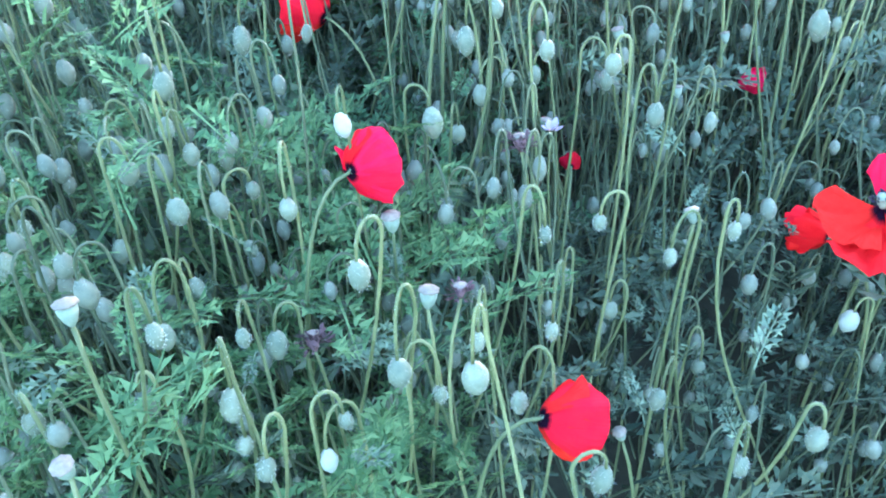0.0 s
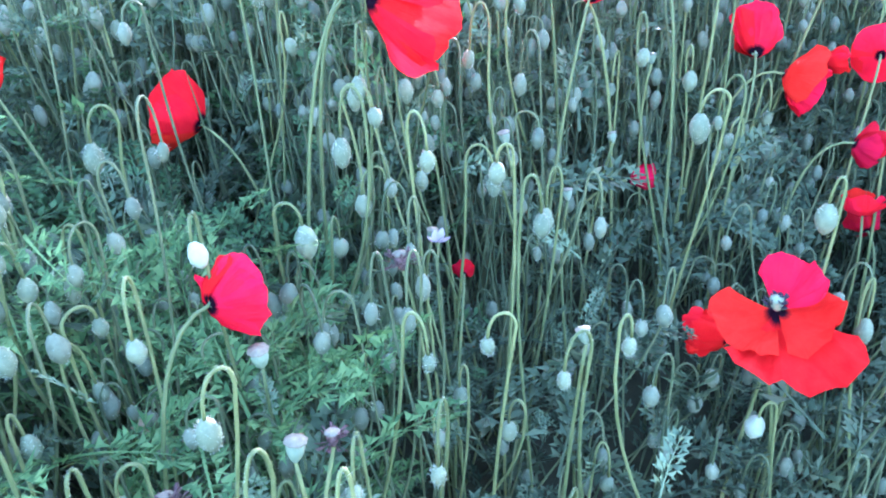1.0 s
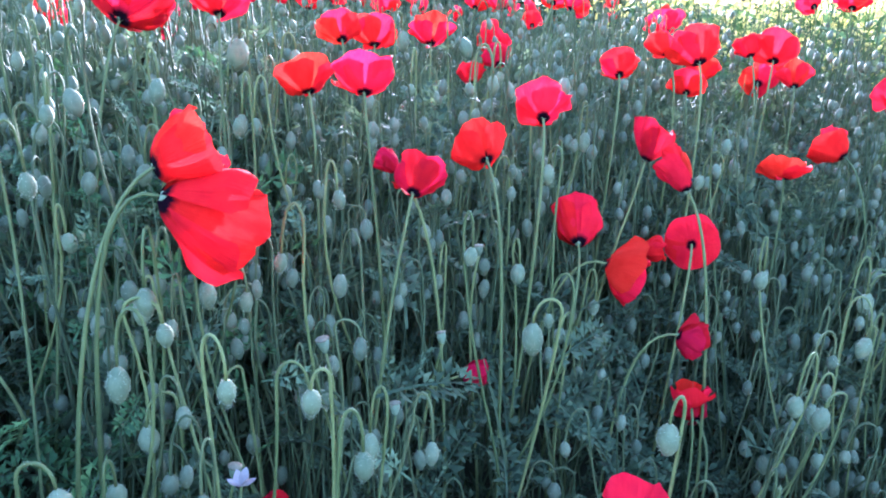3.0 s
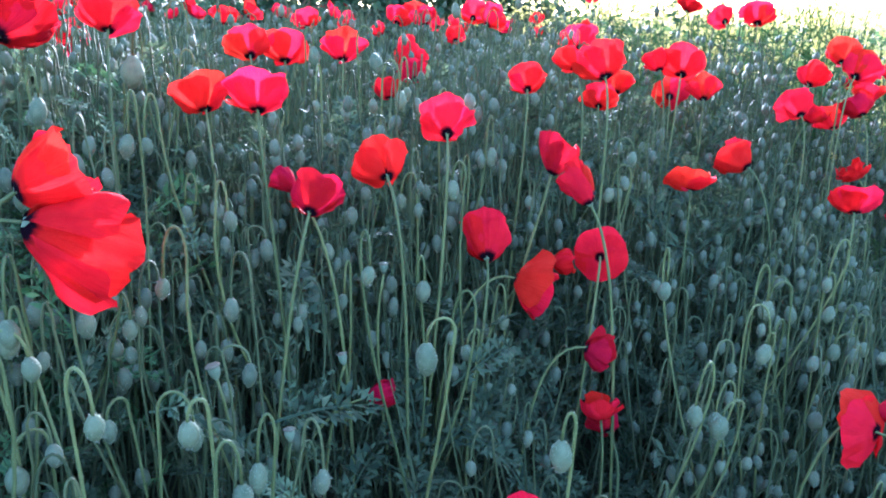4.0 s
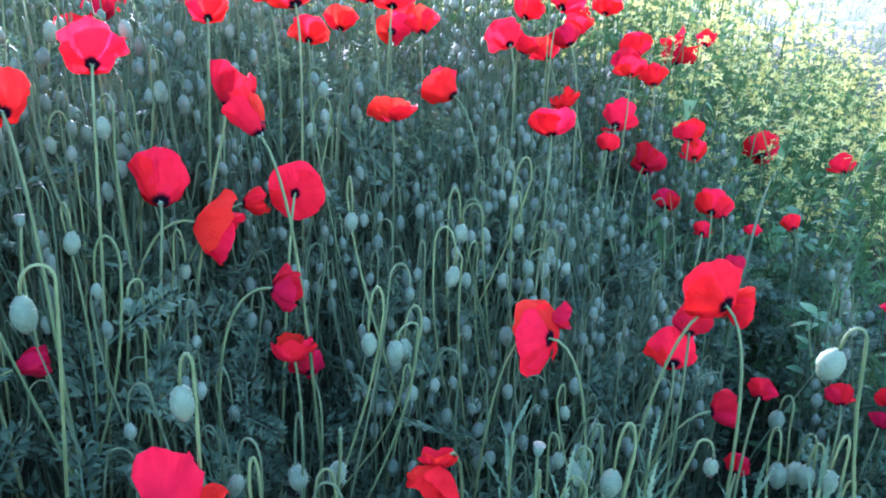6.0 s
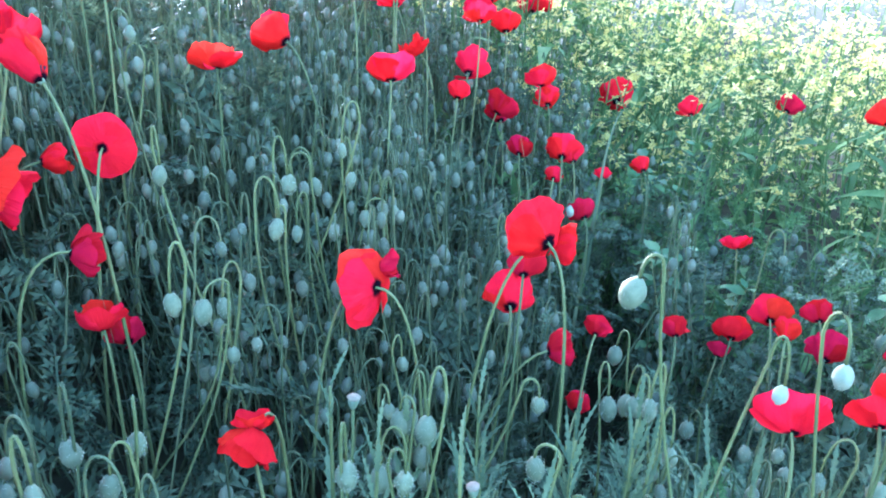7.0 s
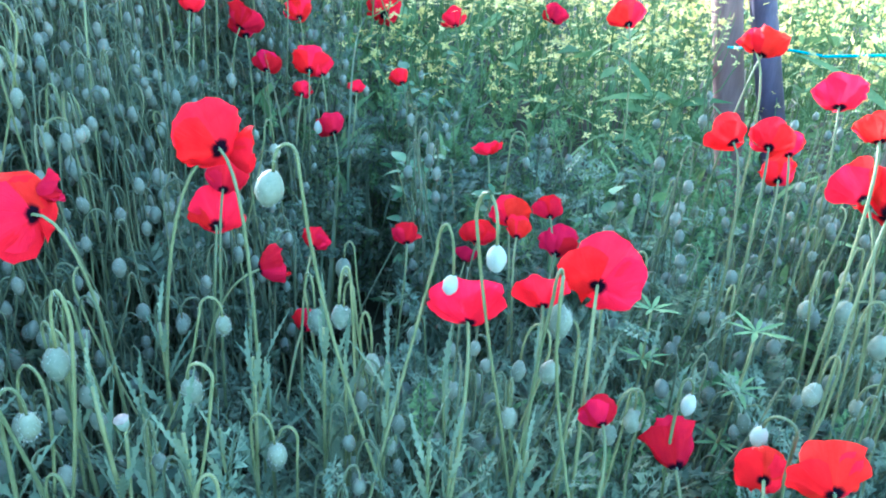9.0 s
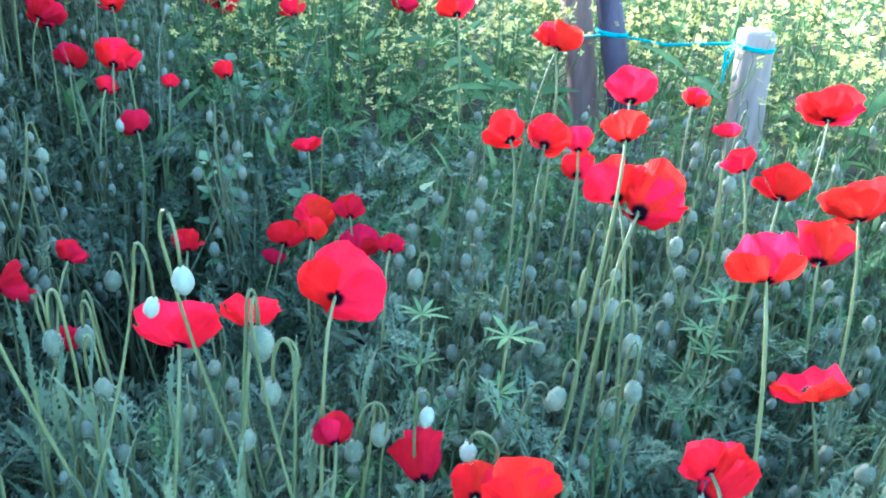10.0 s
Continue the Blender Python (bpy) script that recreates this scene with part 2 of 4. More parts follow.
# ---- leaf templates: x along the leaf, z its face ----
def pinnate(pairs, lobe, tooth, width, sag, seed):
    """A deeply cut leaf: a midrib with pointed, toothed lobes on both sides."""
    r = random.Random(seed)
    v, f = [], []

    def at(x, y, z=0.0):
        v.append((x, y, z - sag * x * x + 0.25 * abs(y)))
        return len(v) - 1

    rib = [(at(i / 8, -0.018 * (1 - i / 9)), at(i / 8, 0.018 * (1 - i / 9))) for i in range(9)]
    for (a, b), (c, d) in zip(rib, rib[1:]):
        f.append((a, c, d, b))
    for k in range(pairs):
        s = 0.18 + 0.76 * k / pairs
        for side in (-1, 1):
            ln = lobe * (math.sin(math.pi * min(1, 0.18 + 0.8 * k / pairs)) ** 0.7) * r.uniform(0.8, 1.2)
            ang = radians(r.uniform(38, 58))
            dx, dy = math.cos(ang), math.sin(ang) * side
            px, py = -dy * side, dx * side
            w = width * r.uniform(0.8, 1.2)
            lift = r.uniform(-0.06, 0.06)
            b0, b1 = at(s - w, 0), at(s + w, 0)
            m0 = at(s + dx * ln * 0.55 - w * 0.9 * dx - px * w, dy * ln * 0.55 - py * w, lift * 0.5)
            m1 = at(s + dx * ln * 0.55 + px * w, dy * ln * 0.55 + py * w, lift * 0.5)
            tip = at(s + dx * ln, dy * ln, lift)
            f += [(b0, b1, m1, m0), (m0, m1, tip)]
            for q in (-1, 1):
                if tooth:
                    u0 = at(s + dx * ln * 0.35 + q * px * w * 0.8, dy * ln * 0.35 + q * py * w * 0.8, lift * 0.3)
                    u1 = at(s + dx * ln * 0.62 + q * px * w * 0.8, dy * ln * 0.62 + q * py * w * 0.8, lift * 0.6)
                    u2 = at(s + dx * ln * 0.72 + q * px * tooth, dy * ln * 0.72 + q * py * tooth, lift)
                    f.append((u0, u1, u2))
    a, b = rib[-1]
    f.append((a, b, at(1.14, 0)))
    return np.array(v), f


def blade(width, sag, n=6, shape=0.6, fold=0.15):
    """A plain undivided leaf with a pointed tip."""
    v, f = [], []
    for i in range(n + 1):
        s = i / n
        w = width * (math.sin(math.pi * s ** shape) + 0.06) * (1 if i < n else 0.1)
        for y in (-w, 0.0, w):
            v.append((s, y, -sag * s * s + fold * abs(y)))
    for i in range(n):
        for j in range(2):
            f.append((3 * i + j, 3 * i + 3 + j, 3 * i + 4 + j, 3 * i + 1 + j))
    return np.array(v), f


def toothed(width, sag, teeth, seed):
    """A narrow leaf with a saw-toothed edge."""
    r = random.Random(seed)
    v, f = [], []
    n = teeth * 2
    for i in range(n + 1):
        s = i / n
        w = width * (math.sin(math.pi * s ** 0.75) + 0.05) * (1.35 if i % 2 else 0.5) * r.uniform(0.85, 1.15)
        v += [(s + (0.05 if i % 2 else 0), -w, -sag * s * s + 0.2 * w), (s, 0.0, -sag * s * s), (s + (0.05 if i % 2 else 0), w, -sag * s * s + 0.2 * w)]
    for i in range(n):
        for j in range(2):
            f.append((3 * i + j, 3 * i + 3 + j, 3 * i + 4 + j, 3 * i + 1 + j))
    return np.array(v), f


TOOTHED = [toothed(0.050, 0.12, 7, 6), toothed(0.042, 0.25, 8, 7), toothed(0.060, -0.05, 6, 8)]
CUT = [pinnate(6, 0.30, 0.10, 0.042, 0.25, 1), pinnate(7, 0.26, 0.09, 0.036, 0.45, 2), pinnate(5, 0.34, 0.06, 0.050, 0.1, 3)]
FINE = [pinnate(9, 0.30, 0.085, 0.011, 0.2, 4), pinnate(11, 0.26, 0.08, 0.010, 0.4, 5)]
LANCE = [blade(0.085, 0.3), blade(0.11, 0.5)]
SLIM = [blade(0.085, 0.3, 3), blade(0.11, 0.5, 3)]
OVAL = [blade(0.26, 0.2, 5, 0.8), blade(0.30, 0.35, 5, 0.75)]
GRASS = [blade(0.010, 0.12, 6, 0.5), blade(0.008, 0.25, 6, 0.5)]


# ---- poppies ----
def petal_geo(length, opening, phi, seed, ruffle, spread=1.32):
    """One crumpled petal with its base at the origin, wrapped round the z axis."""
    nu, nv = 16, 11
    off = Vector((seed * 3.7, seed * 1.3, 0.0))
    prof = [(0.0, 0.0)]
    for i in range(1, nv + 1):
        s = (i - 0.5) / nv
        th = radians(opening + 46 * (0.45 - s) + (26 * max(0, 0.25 - s) / 0.25))
        prof.append((prof[-1][0] + math.sin(th) / nv, prof[-1][1] + math.cos(th) / nv))
    v, uv = [], []
    wide = spread + 0.15 * noise.noise(off)
    co, si = math.cos(radians(opening)), math.sin(radians(opening))
    for i in range(nv + 1):
        s = i / nv
        for j in range(nu + 1):
            u = 2 * j / nu - 1
            edge = 1.0 - 0.20 * abs(u) ** 4 + 0.11 * noise.noise(Vector((u * 2.4, 0, 0)) + off) + 0.045 * noise.noise(Vector((u * 8, 3, 0)) + off)
            q = s * edge * nv
            k0 = min(nv - 1, int(q))
            r = prof[k0][0] + (prof[k0 + 1][0] - prof[k0][0]) * (q - k0)
            z = prof[k0][1] + (prof[k0 + 1][1] - prof[k0][1]) * (q - k0)
            a = phi + u * wide * (0.85 + 0.15 * min(1, s * 2.5))
            er = Vector((math.cos(a), math.sin(a), 0))
            p = er * r + Vector((0, 0, z))
            k = noise.noise(Vector((u * 1.6, s * 1.5, 1.0)) + off)
            k2 = noise.noise(Vector((u * 5.0, s * 1.6, 5.0)) + off)
            k3 = noise.noise(Vector((u * 14.0, s * 2.0, 9.0)) + off)
            nrm = er * co - Vector((0, 0, 1)) * si
            p += nrm * (s * s * ruffle * (0.26 * k + 0.15 * k2) + 0.030 * k3 * s * ruffle + 0.03 * u)
            v.append(p * length)
            uv.append((u * 0.5 + 0.5, s))
    n = nu + 1
    f = [(i * n + j, i * n + j + 1, (i + 1) * n + j + 1, (i + 1) * n + j) for i in range(nv) for j in range(nu)]
    g = Geo()
    g.add([tuple(p) for p in v], f, np.array(uv))
    return g


def lathe_geo(geo, profile, sides=10, ribs=0.0):
    """A turned body: (radius, height) pairs round z."""
    v = []
    for r, z in profile:
        for j in range(sides):
            a = 2 * math.pi * j / sides
            q = r * (1 + ribs * (1 if j % 2 else -1))
            v.append((q * math.cos(a), q * math.sin(a), z))
    n = sides
    f = [(i * n + j, i * n + (j + 1) % n, (i + 1) * n + (j + 1) % n, (i + 1) * n + j) for i in range(len(profile) - 1) for j in range(n)]
    f.append(tuple(range(n))[::-1])
    f.append(tuple(range((len(profile) - 1) * n, len(profile) * n)))
    geo.add(v, f)


def stalk_hairs(geo, pts, count, length=0.0018):
    i = rng.integers(0, len(pts) - 1, count)
    base = pts[i] + (pts[i + 1] - pts[i]) * rng.random((count, 1))
    out = rng.normal(size=(count, 3))
    t = pts[i + 1] - pts[i]
    t /= np.linalg.norm(t, axis=1)[:, None] + 1e-12
    out -= t * (out * t).sum(1)[:, None]
    out /= np.linalg.norm(out, axis=1)[:, None] + 1e-12
    hairs_geo(geo, base, out, length * rng.uniform(0.6, 1.3, count))


flower_count = [0]
FLOWER_SPOTS = []
WORDS = ((50, "wide open"), (32, "half open"), (0, "barely opened, cupped"))


def poppy(x, y, z, length, az, el, opening, shade, group="red poppies", ruffle=None, petals=None):
    """An open poppy: its base at (x, y, z), facing az and el, petals at the opening angle, on a stem from the ground."""
    flower_count[0] += 1
    seed = flower_count[0]
    axis = Vector((math.cos(radians(az)) * math.cos(radians(el)), math.sin(radians(az)) * math.cos(radians(el)), math.sin(radians(el))))
    thing = new("poppy")
    FLOWER_SPOTS.append((x, y, z))
    rx, ry = x - axis.x * 0.07 + rng.normal() * 0.02, y - axis.y * 0.07 + rng.normal() * 0.02
    root = np.array((rx, ry, float(ground_z(rx, ry)) - 0.01))
    thing.location = root
    state = next(w for a, w in WORDS if opening >= a)
    tagged(thing, f"{state} {'dark crimson' if shade else 'bright red'} poppy on a thin hairy green stem", "poppy", group)
    head = axis.to_track_quat("Z", "Y").to_matrix().to_4x4()
    head.translation = Vector((x, y, z)) - Vector(root)
    turn = 90 + rng.normal() * 18
    mat = CRIMSON if shade else RED
    wave = ruffle or (1.0 if opening > 30 else 1.15)
    if petals:
        spread = 1.0 if opening > 60 else 1.3
    else:
        spread = 1.42
        petals = [(turn + 90 * k + rng.normal() * 7, opening + (5 if k % 2 else -3) + rng.normal() * 6, (0.92 if k % 2 else 1.0) * rng.uniform(0.93, 1.07)) for k in range(4)]
    for k, (around, angle, size) in enumerate(petals):
        g = petal_geo(length * size, angle, radians(around), seed * 5 + k, wave, spread)
        part("petal", g, mat, thing).matrix_local = head
    g = Geo()
    s = length / 0.045
    lathe_geo(g, [(0.0022 * s, 0.0), (0.0042 * s, 0.004 * s), (0.0046 * s, 0.008 * s), (0.0040 * s, 0.0105 * s), (0.0048 * s, 0.0112 * s), (0.0010 * s, 0.0125 * s)], 9)
    part("capsule", g, CAPSULE, thing, "small green seed capsule").matrix_local = head
    g = Geo()
    n = 46
    a, e = rng.uniform(0, 2 * math.pi, n), rng.uniform(0.75, 1.35, n)
    out = np.stack((np.cos(a) * np.cos(e), np.sin(a) * np.cos(e), np.sin(e)), axis=1)
    tip = out * (0.0125 * s * rng.uniform(0.75, 1.1, n))[:, None]
    for q in range(n):
        d = 0.0011 * s
        g.add([(0, 0, 0.001), tip[q] + (d, 0, 0), tip[q] + (-d, d, 0), tip[q] + (0, -d, d)], [(0, 1, 2), (0, 2, 3), (0, 3, 1), (1, 3, 2)])
    part("stamen_ring", g, STAMEN, thing, "ring of black stamens", kind="stuff").matrix_local = head
    p0 = np.array((x, y, z)) - root
    av = np.array(axis)
    pts = bezier(p0, p0 - av * 0.07, np.array((rng.normal() * 0.012, rng.normal() * 0.012, max(0.1, p0[2] * 0.55))), np.zeros(3), 18)
    g = Geo()
    tube_geo(g, pts, np.linspace(0.0013, 0.0021, 18), 6)
    stem = part("stem", g, STEM, thing)
    g = Geo()
    stalk_hairs(g, pts, 120)
    part("fuzz", g, HAIR, stem, "fine pale bristles", kind="stuff")
    return thing


def bud_shape(geo, top, down, length, width, sides=9):
    """An egg-shaped bud that hangs from top along down."""
    down = down / np.linalg.norm(down)
    a = np.cross(down, (0.3, 0.9, 0.1))
    a /= np.linalg.norm(a)
    b = np.cross(down, a)
    prof = ((0.0, 0.16), (0.06, 0.42), (0.2, 0.76), (0.4, 0.98), (0.6, 0.98), (0.8, 0.72), (0.93, 0.4), (1.0, 0.1))
    v = []
    for s, r in prof:
        for j in range(sides):
            q = 2 * math.pi * j / sides
            k = 1 - (0.06 if j in (0, sides // 2) else 0)
            v.append(top + down * (s * length) + (a * math.cos(q) + b * math.sin(q)) * (r * width * 0.5 * k))
    n = sides
    f = [(i * n + j, i * n + (j + 1) % n, (i + 1) * n + (j + 1) % n, (i + 1) * n + j) for i in range(len(prof) - 1) for j in range(n)]
    f.append(tuple(range((len(prof) - 1) * n, len(prof) * n)))
    geo.add(v, f)


def hook(root, bud_top, rise, reach, az, n=16):
    """A stalk from the ground that bends over at its top like a crook and comes down to the bud."""
    side = np.array((math.cos(az), math.sin(az), 0.0))
    apex = bud_top - side * reach * 0.5 + np.array((0, 0, rise))
    start = bud_top - side * reach
    tall = start[2] - root[2]
    bow = rng.normal(size=2) * 0.14 * tall
    up = bezier(root, root + (bow[0], bow[1], 0.40 * tall), start - np.array((bow[1] * 0.25, bow[0] * 0.25, 0.34 * tall)), start + np.array((0, 0, rise * 0.35)), n)
    over = bezier(up[-1], up[-1] + (0, 0, rise * 0.75), bud_top + np.array((0, 0, rise * 1.15)), bud_top, 10)
    return np.concatenate((up, over[1:]))


def bud_data(x, y, z, length):
    """Places of a hanging bud whose middle is at (x, y, z)."""
    az = math.atan2(y - 0.05, x - 0.3) + math.pi * (0.5 + int(rng.integers(0, 2))) + rng.normal() * 0.6
    lean = np.array((rng.normal() * 0.12, rng.normal() * 0.12, -1.0))
    top = np.array((x, y, z)) - lean / np.linalg.norm(lean) * length * 0.5
    reach = rng.uniform(0.006, 0.025)
    rx, ry = x - math.cos(az) * reach + rng.normal() * 0.05, y - math.sin(az) * reach + rng.normal() * 0.05
    root = np.array((rx, ry, float(ground_z(rx, ry)) - 0.008))
    return root, top, lean, hook(root, top, rng.uniform(0.014, 0.048), reach, az)


def bud_stalk(x, y, z, length, mat=None, label="", hair=1.0):
    """A closed poppy bud nodding on its crooked stem."""
    root, top, lean, pts = bud_data(x, y, z, length)
    thing = new("poppy_bud")
    thing.location = root
    tagged(thing, label or "grey-green closed poppy bud nodding on a hooked hairy stem", "poppy bud", "nodding poppy buds")
    g = Geo()
    n = len(pts)
    tube_geo(g, pts - root, np.linspace(0.0015, 0.0011, n), 6)
    stem = part("stem", g, STEM, thing)
    g = Geo()
    stalk_hairs(g, pts[n // 3:] - root, int(190 * hair))
    part("fuzz", g, HAIR, stem, "fine pale bristles", kind="stuff")
    g = Geo()
    bud_shape(g, top - root, lean, length, length * rng.uniform(0.58, 0.71))
    bud = part("bud", g, mat or BUD, thing)
    k = int(150 * hair)
    o = rng.normal(size=(k, 3))
    o /= np.linalg.norm(o, axis=1)[:, None]
    mid = top - root + lean / np.linalg.norm(lean) * length * 0.5
    base = mid + o * np.array((0.29, 0.29, 0.46)) * length
    g = Geo()
    hairs_geo(g, base, o, 0.0015 * rng.uniform(0.5, 1.2, k))
    part("fuzz", g, HAIR, bud, "pale stiff bristles", kind="stuff")
    return thing


def seed_head(x, y, z, size, dry=False):
    """An upright seed capsule with a flat ribbed lid, or a withered brown one."""
    rx, ry = x + rng.normal() * 0.03, y + rng.normal() * 0.03
    root = np.array((rx, ry, float(ground_z(rx, ry)) - 0.008))
    thing = new("seed_head")
    thing.location = root
    tagged(thing, "withered brown poppy head with dry stamens" if dry else "pale green poppy seed capsule with a flat ribbed lid",
           "seed head", "poppy seed heads")
    p = np.array((x, y, z)) - root
    pts = bezier(np.zeros(3), np.array((0, 0, p[2] * 0.5)), p - np.array((rng.normal() * 0.02, rng.normal() * 0.02, 0.1)), p, 14)
    g = Geo()
    tube_geo(g, pts, np.linspace(0.0020, 0.0012, 14), 6)
    part("stem", g, STEM, thing)
    m = Matrix.Translation(Vector(p)) @ Euler((rng.normal() * 0.15, rng.normal() * 0.15, 0)).to_matrix().to_4x4()
    g = Geo()
    lathe_geo(g, [(0.1 * size, 0), (0.28 * size, 0.25 * size), (0.40 * size, 0.6 * size), (0.42 * size, 0.85 * size), (0.34 * size, 1.0 * size)], 10)
    part("capsule", g, DRY if dry else CAPSULE, thing).matrix_local = m
    g = Geo()
    lathe_geo(g, [(0.32 * size, 0.99 * size), (0.5 * size, 1.02 * size), (0.5 * size, 1.08 * size), (0.08 * size, 1.2 * size)], 16, 0.05)
    part("lid", g, CROWN, thing, "flat ribbed lid").matrix_local = m
    if dry:
        g = Geo()
        for q in range(60):
            a, e = rng.uniform(0, 2 * math.pi), rng.uniform(-0.3, 1.0)
            o = np.array((math.cos(a) * math.cos(e), math.sin(a) * math.cos(e), math.sin(e))) * size * rng.uniform(0.8, 1.25)
            c = np.array((0, 0, 0.4 * size))
            g.add([c + o * 0.3, c + o + (0.1 * size, 0, 0), c + o + (-0.1 * size, 0.1 * size, 0), c + o + (0, -0.1 * size, 0.12 * size)],
                  [(0, 1, 2), (0, 2, 3), (0, 3, 1), (1, 3, 2)])
        part("stamen_ring", g, DRY, thing, "curled brown stamens", kind="stuff").matrix_local = m
    return thing


# ---- open poppies, each where it stands ----
# near the start of the walk
poppy(0.047, 0.652, 0.887, 0.0700, 11, -25, 46, 0, ruffle=1.3, petals=[(90, 30, 0.95), (270, 34, 1.1), (180, 22, 1.1), (20, 38, 0.8)])
poppy(0.043, 0.665, 0.903, 0.0540, 26, 22, 34, 0, ruffle=1.1)
poppy(-0.056, 0.449, 0.747, 0.0432, 47, -4, 40, 0)
poppy(0.068, 0.317, 0.650, 0.0423, 20, -21, 40, 0)
poppy(0.349, 0.529, 0.661, 0.0502, -144, 69, 80, 0, ruffle=1.2, petals=[(88, 62, 0.95), (8, 80, 1.05), (-42, 84, 1.55), (-118, 84, 1.05)])
poppy(0.328, 0.555, 0.615, 0.0401, 143, -3, 26, 0)
poppy(-0.127, 0.762, 0.753, 0.0563, 154, 22, 36, 0)
poppy(-0.285, 0.717, 0.806, 0.0452, 147, 51, 38, 0)
poppy(0.304, 0.794, 0.655, 0.0332, -11, 15, 22, 1)
poppy(0.114, 0.637, 0.643, 0.0155, 85, 5, 38, 1)
# the bank
poppy(0.213, 0.839, 0.931, 0.0419, 86, 56, 52, 0)
poppy(0.174, 0.951, 0.917, 0.0454, 99, 53, 50, 0)
poppy(0.253, 1.266, 0.950, 0.0465, 91, 45, 42, 0)
poppy(0.308, 1.311, 0.941, 0.0520, 84, 52, 46, 0)
poppy(0.393, 1.303, 0.946, 0.0497, 84, 57, 46, 0)
poppy(0.347, 1.464, 0.929, 0.0407, 54, 59, 37, 0)
poppy(0.414, 0.892, 0.898, 0.0467, 75, 28, 36, 0)
poppy(0.328, 0.818, 0.871, 0.0452, 97, 30, 40, 0)
poppy(0.248, 0.782, 0.849, 0.0429, 64, 37, 30, 1)
poppy(0.241, 0.817, 0.861, 0.0265, 140, 37, 24, 1)
poppy(0.539, 0.889, 0.851, 0.0531, 43, 70, 30, 1, petals=[(60, 22, 1.0), (150, 34, 0.85)])
poppy(0.538, 0.796, 0.839, 0.0517, 110, 43, 16, 0)
poppy(0.460, 0.872, 0.762, 0.0614, 76, 32, 27, 0)
poppy(0.611, 0.883, 0.752, 0.0372, 60, -1, 74, 0, ruffle=0.5)
poppy(0.488, 0.855, 0.744, 0.0539, -23, -18, 40, 0)
poppy(0.552, 0.892, 0.745, 0.0298, -1, 6, 30, 0)
poppy(0.530, 0.765, 0.696, 0.0334, -10, -10, 36, 1)
poppy(0.541, 0.739, 0.624, 0.0326, 90, 67, 42, 0, ruffle=1.2)
poppy(0.571, 0.766, 0.589, 0.0326, 88, 17, 37, 1)
poppy(0.780, 0.951, 0.811, 0.0419, 77, 74, 62, 0)
poppy(0.904, 0.989, 0.830, 0.0524, 102, 25, 36, 0)
poppy(0.995, 0.881, 0.788, 0.0465, 54, 53, 54, 0)
poppy(0.684, 1.031, 0.947, 0.0578, 81, 46, 38, 0)
poppy(0.663, 1.076, 0.954, 0.0383, 105, 45, 34, 0)
poppy(0.925, 1.196, 0.939, 0.0531, 52, 53, 46, 0)
poppy(0.891, 1.207, 0.945, 0.0400, 89, 51, 36, 0)
poppy(0.575, 1.038, 0.930, 0.0359, 72, 43, 46, 0)
poppy(0.787, 1.211, 0.888, 0.0407, 63, 49, 52, 0)
poppy(1.027, 1.261, 0.891, 0.0499, 59, 55, 32, 0)
poppy(1.011, 1.337, 0.889, 0.0477, 59, 12, 40, 0)
poppy(0.488, 1.376, 0.879, 0.0395, 97, 60, 42, 0)
poppy(0.528, 1.366, 0.912, 0.0405, 88, 36, 44, 1)
poppy(1.282, 1.287, 0.917, 0.0493, 17, 50, 42, 0)
poppy(1.095, 1.102, 0.886, 0.0498, 74, 36, 41, 0)
poppy(1.260, 1.199, 0.963, 0.0466, 58, 42, 40, 0)
poppy(1.268, 1.172, 0.942, 0.0498, 18, 41, 44, 0)
poppy(0.088, 0.970, 0.991, 0.0433, 82, 53, 47, 0)
poppy(-0.003, 0.946, 0.983, 0.0664, 62, 44, 45, 1)
poppy(1.386, 1.243, 0.888, 0.0462, 26, 78, 39, 0)
poppy(1.521, 1.305, 0.926, 0.0457, 40, 57, 50, 0)
poppy(1.565, 1.243, 0.845, 0.0517, 48, 49, 40, 0)
poppy(1.379, 1.090, 0.830, 0.0366, 60, 60, 58, 0)
poppy(1.484, 1.118, 0.801, 0.0465, 54, 51, 36, 0)
poppy(1.445, 0.989, 0.721, 0.0426, 45, 54, 44, 0)
poppy(1.844, 1.083, 0.633, 0.0626, 40, 15, 39, 0)
poppy(1.248, 1.006, 0.716, 0.0304, 38, 51, 40, 0)
poppy(1.351, 1.085, 0.736, 0.0534, 36, 38, 41, 0)
poppy(1.341, 0.999, 0.680, 0.0451, 6, 50, 42, 1)
poppy(1.268, 1.196, 0.850, 0.0438, 91, 46, 46, 0)
poppy(0.956, 1.430, 0.886, 0.0445, 57, 58, 44, 0)
poppy(1.066, 1.363, 0.887, 0.0525, 100, 41, 41, 0)
poppy(1.811, 1.334, 0.808, 0.0509, 42, 58, 44, 1)
poppy(1.932, 1.346, 0.847, 0.0454, 25, 55, 35, 0)
poppy(1.838, 1.300, 0.812, 0.0458, 109, 53, 35, 0)
poppy(1.336, 0.841, 0.637, 0.0444, 42, 29, 44, 0)
poppy(1.356, 0.832, 0.627, 0.0388, 56, 48, 36, 0)
poppy(1.312, 0.836, 0.605, 0.0231, 36, 19, 44, 0)
poppy(1.537, 0.805, 0.587, 0.0301, 56, 31, 35, 0)
poppy(1.409, 0.805, 0.596, 0.0223, 37, 51, 45, 0)
poppy(1.282, 0.745, 0.569, 0.0337, 60, 34, 46, 1)
poppy(1.332, 0.931, 0.622, 0.0355, 43, 35, 41, 1)
poppy(1.354, 0.999, 0.664, 0.0427, 57, 38, 39, 1)
poppy(1.302, 1.062, 0.701, 0.0329, 41, 48, 35, 0)
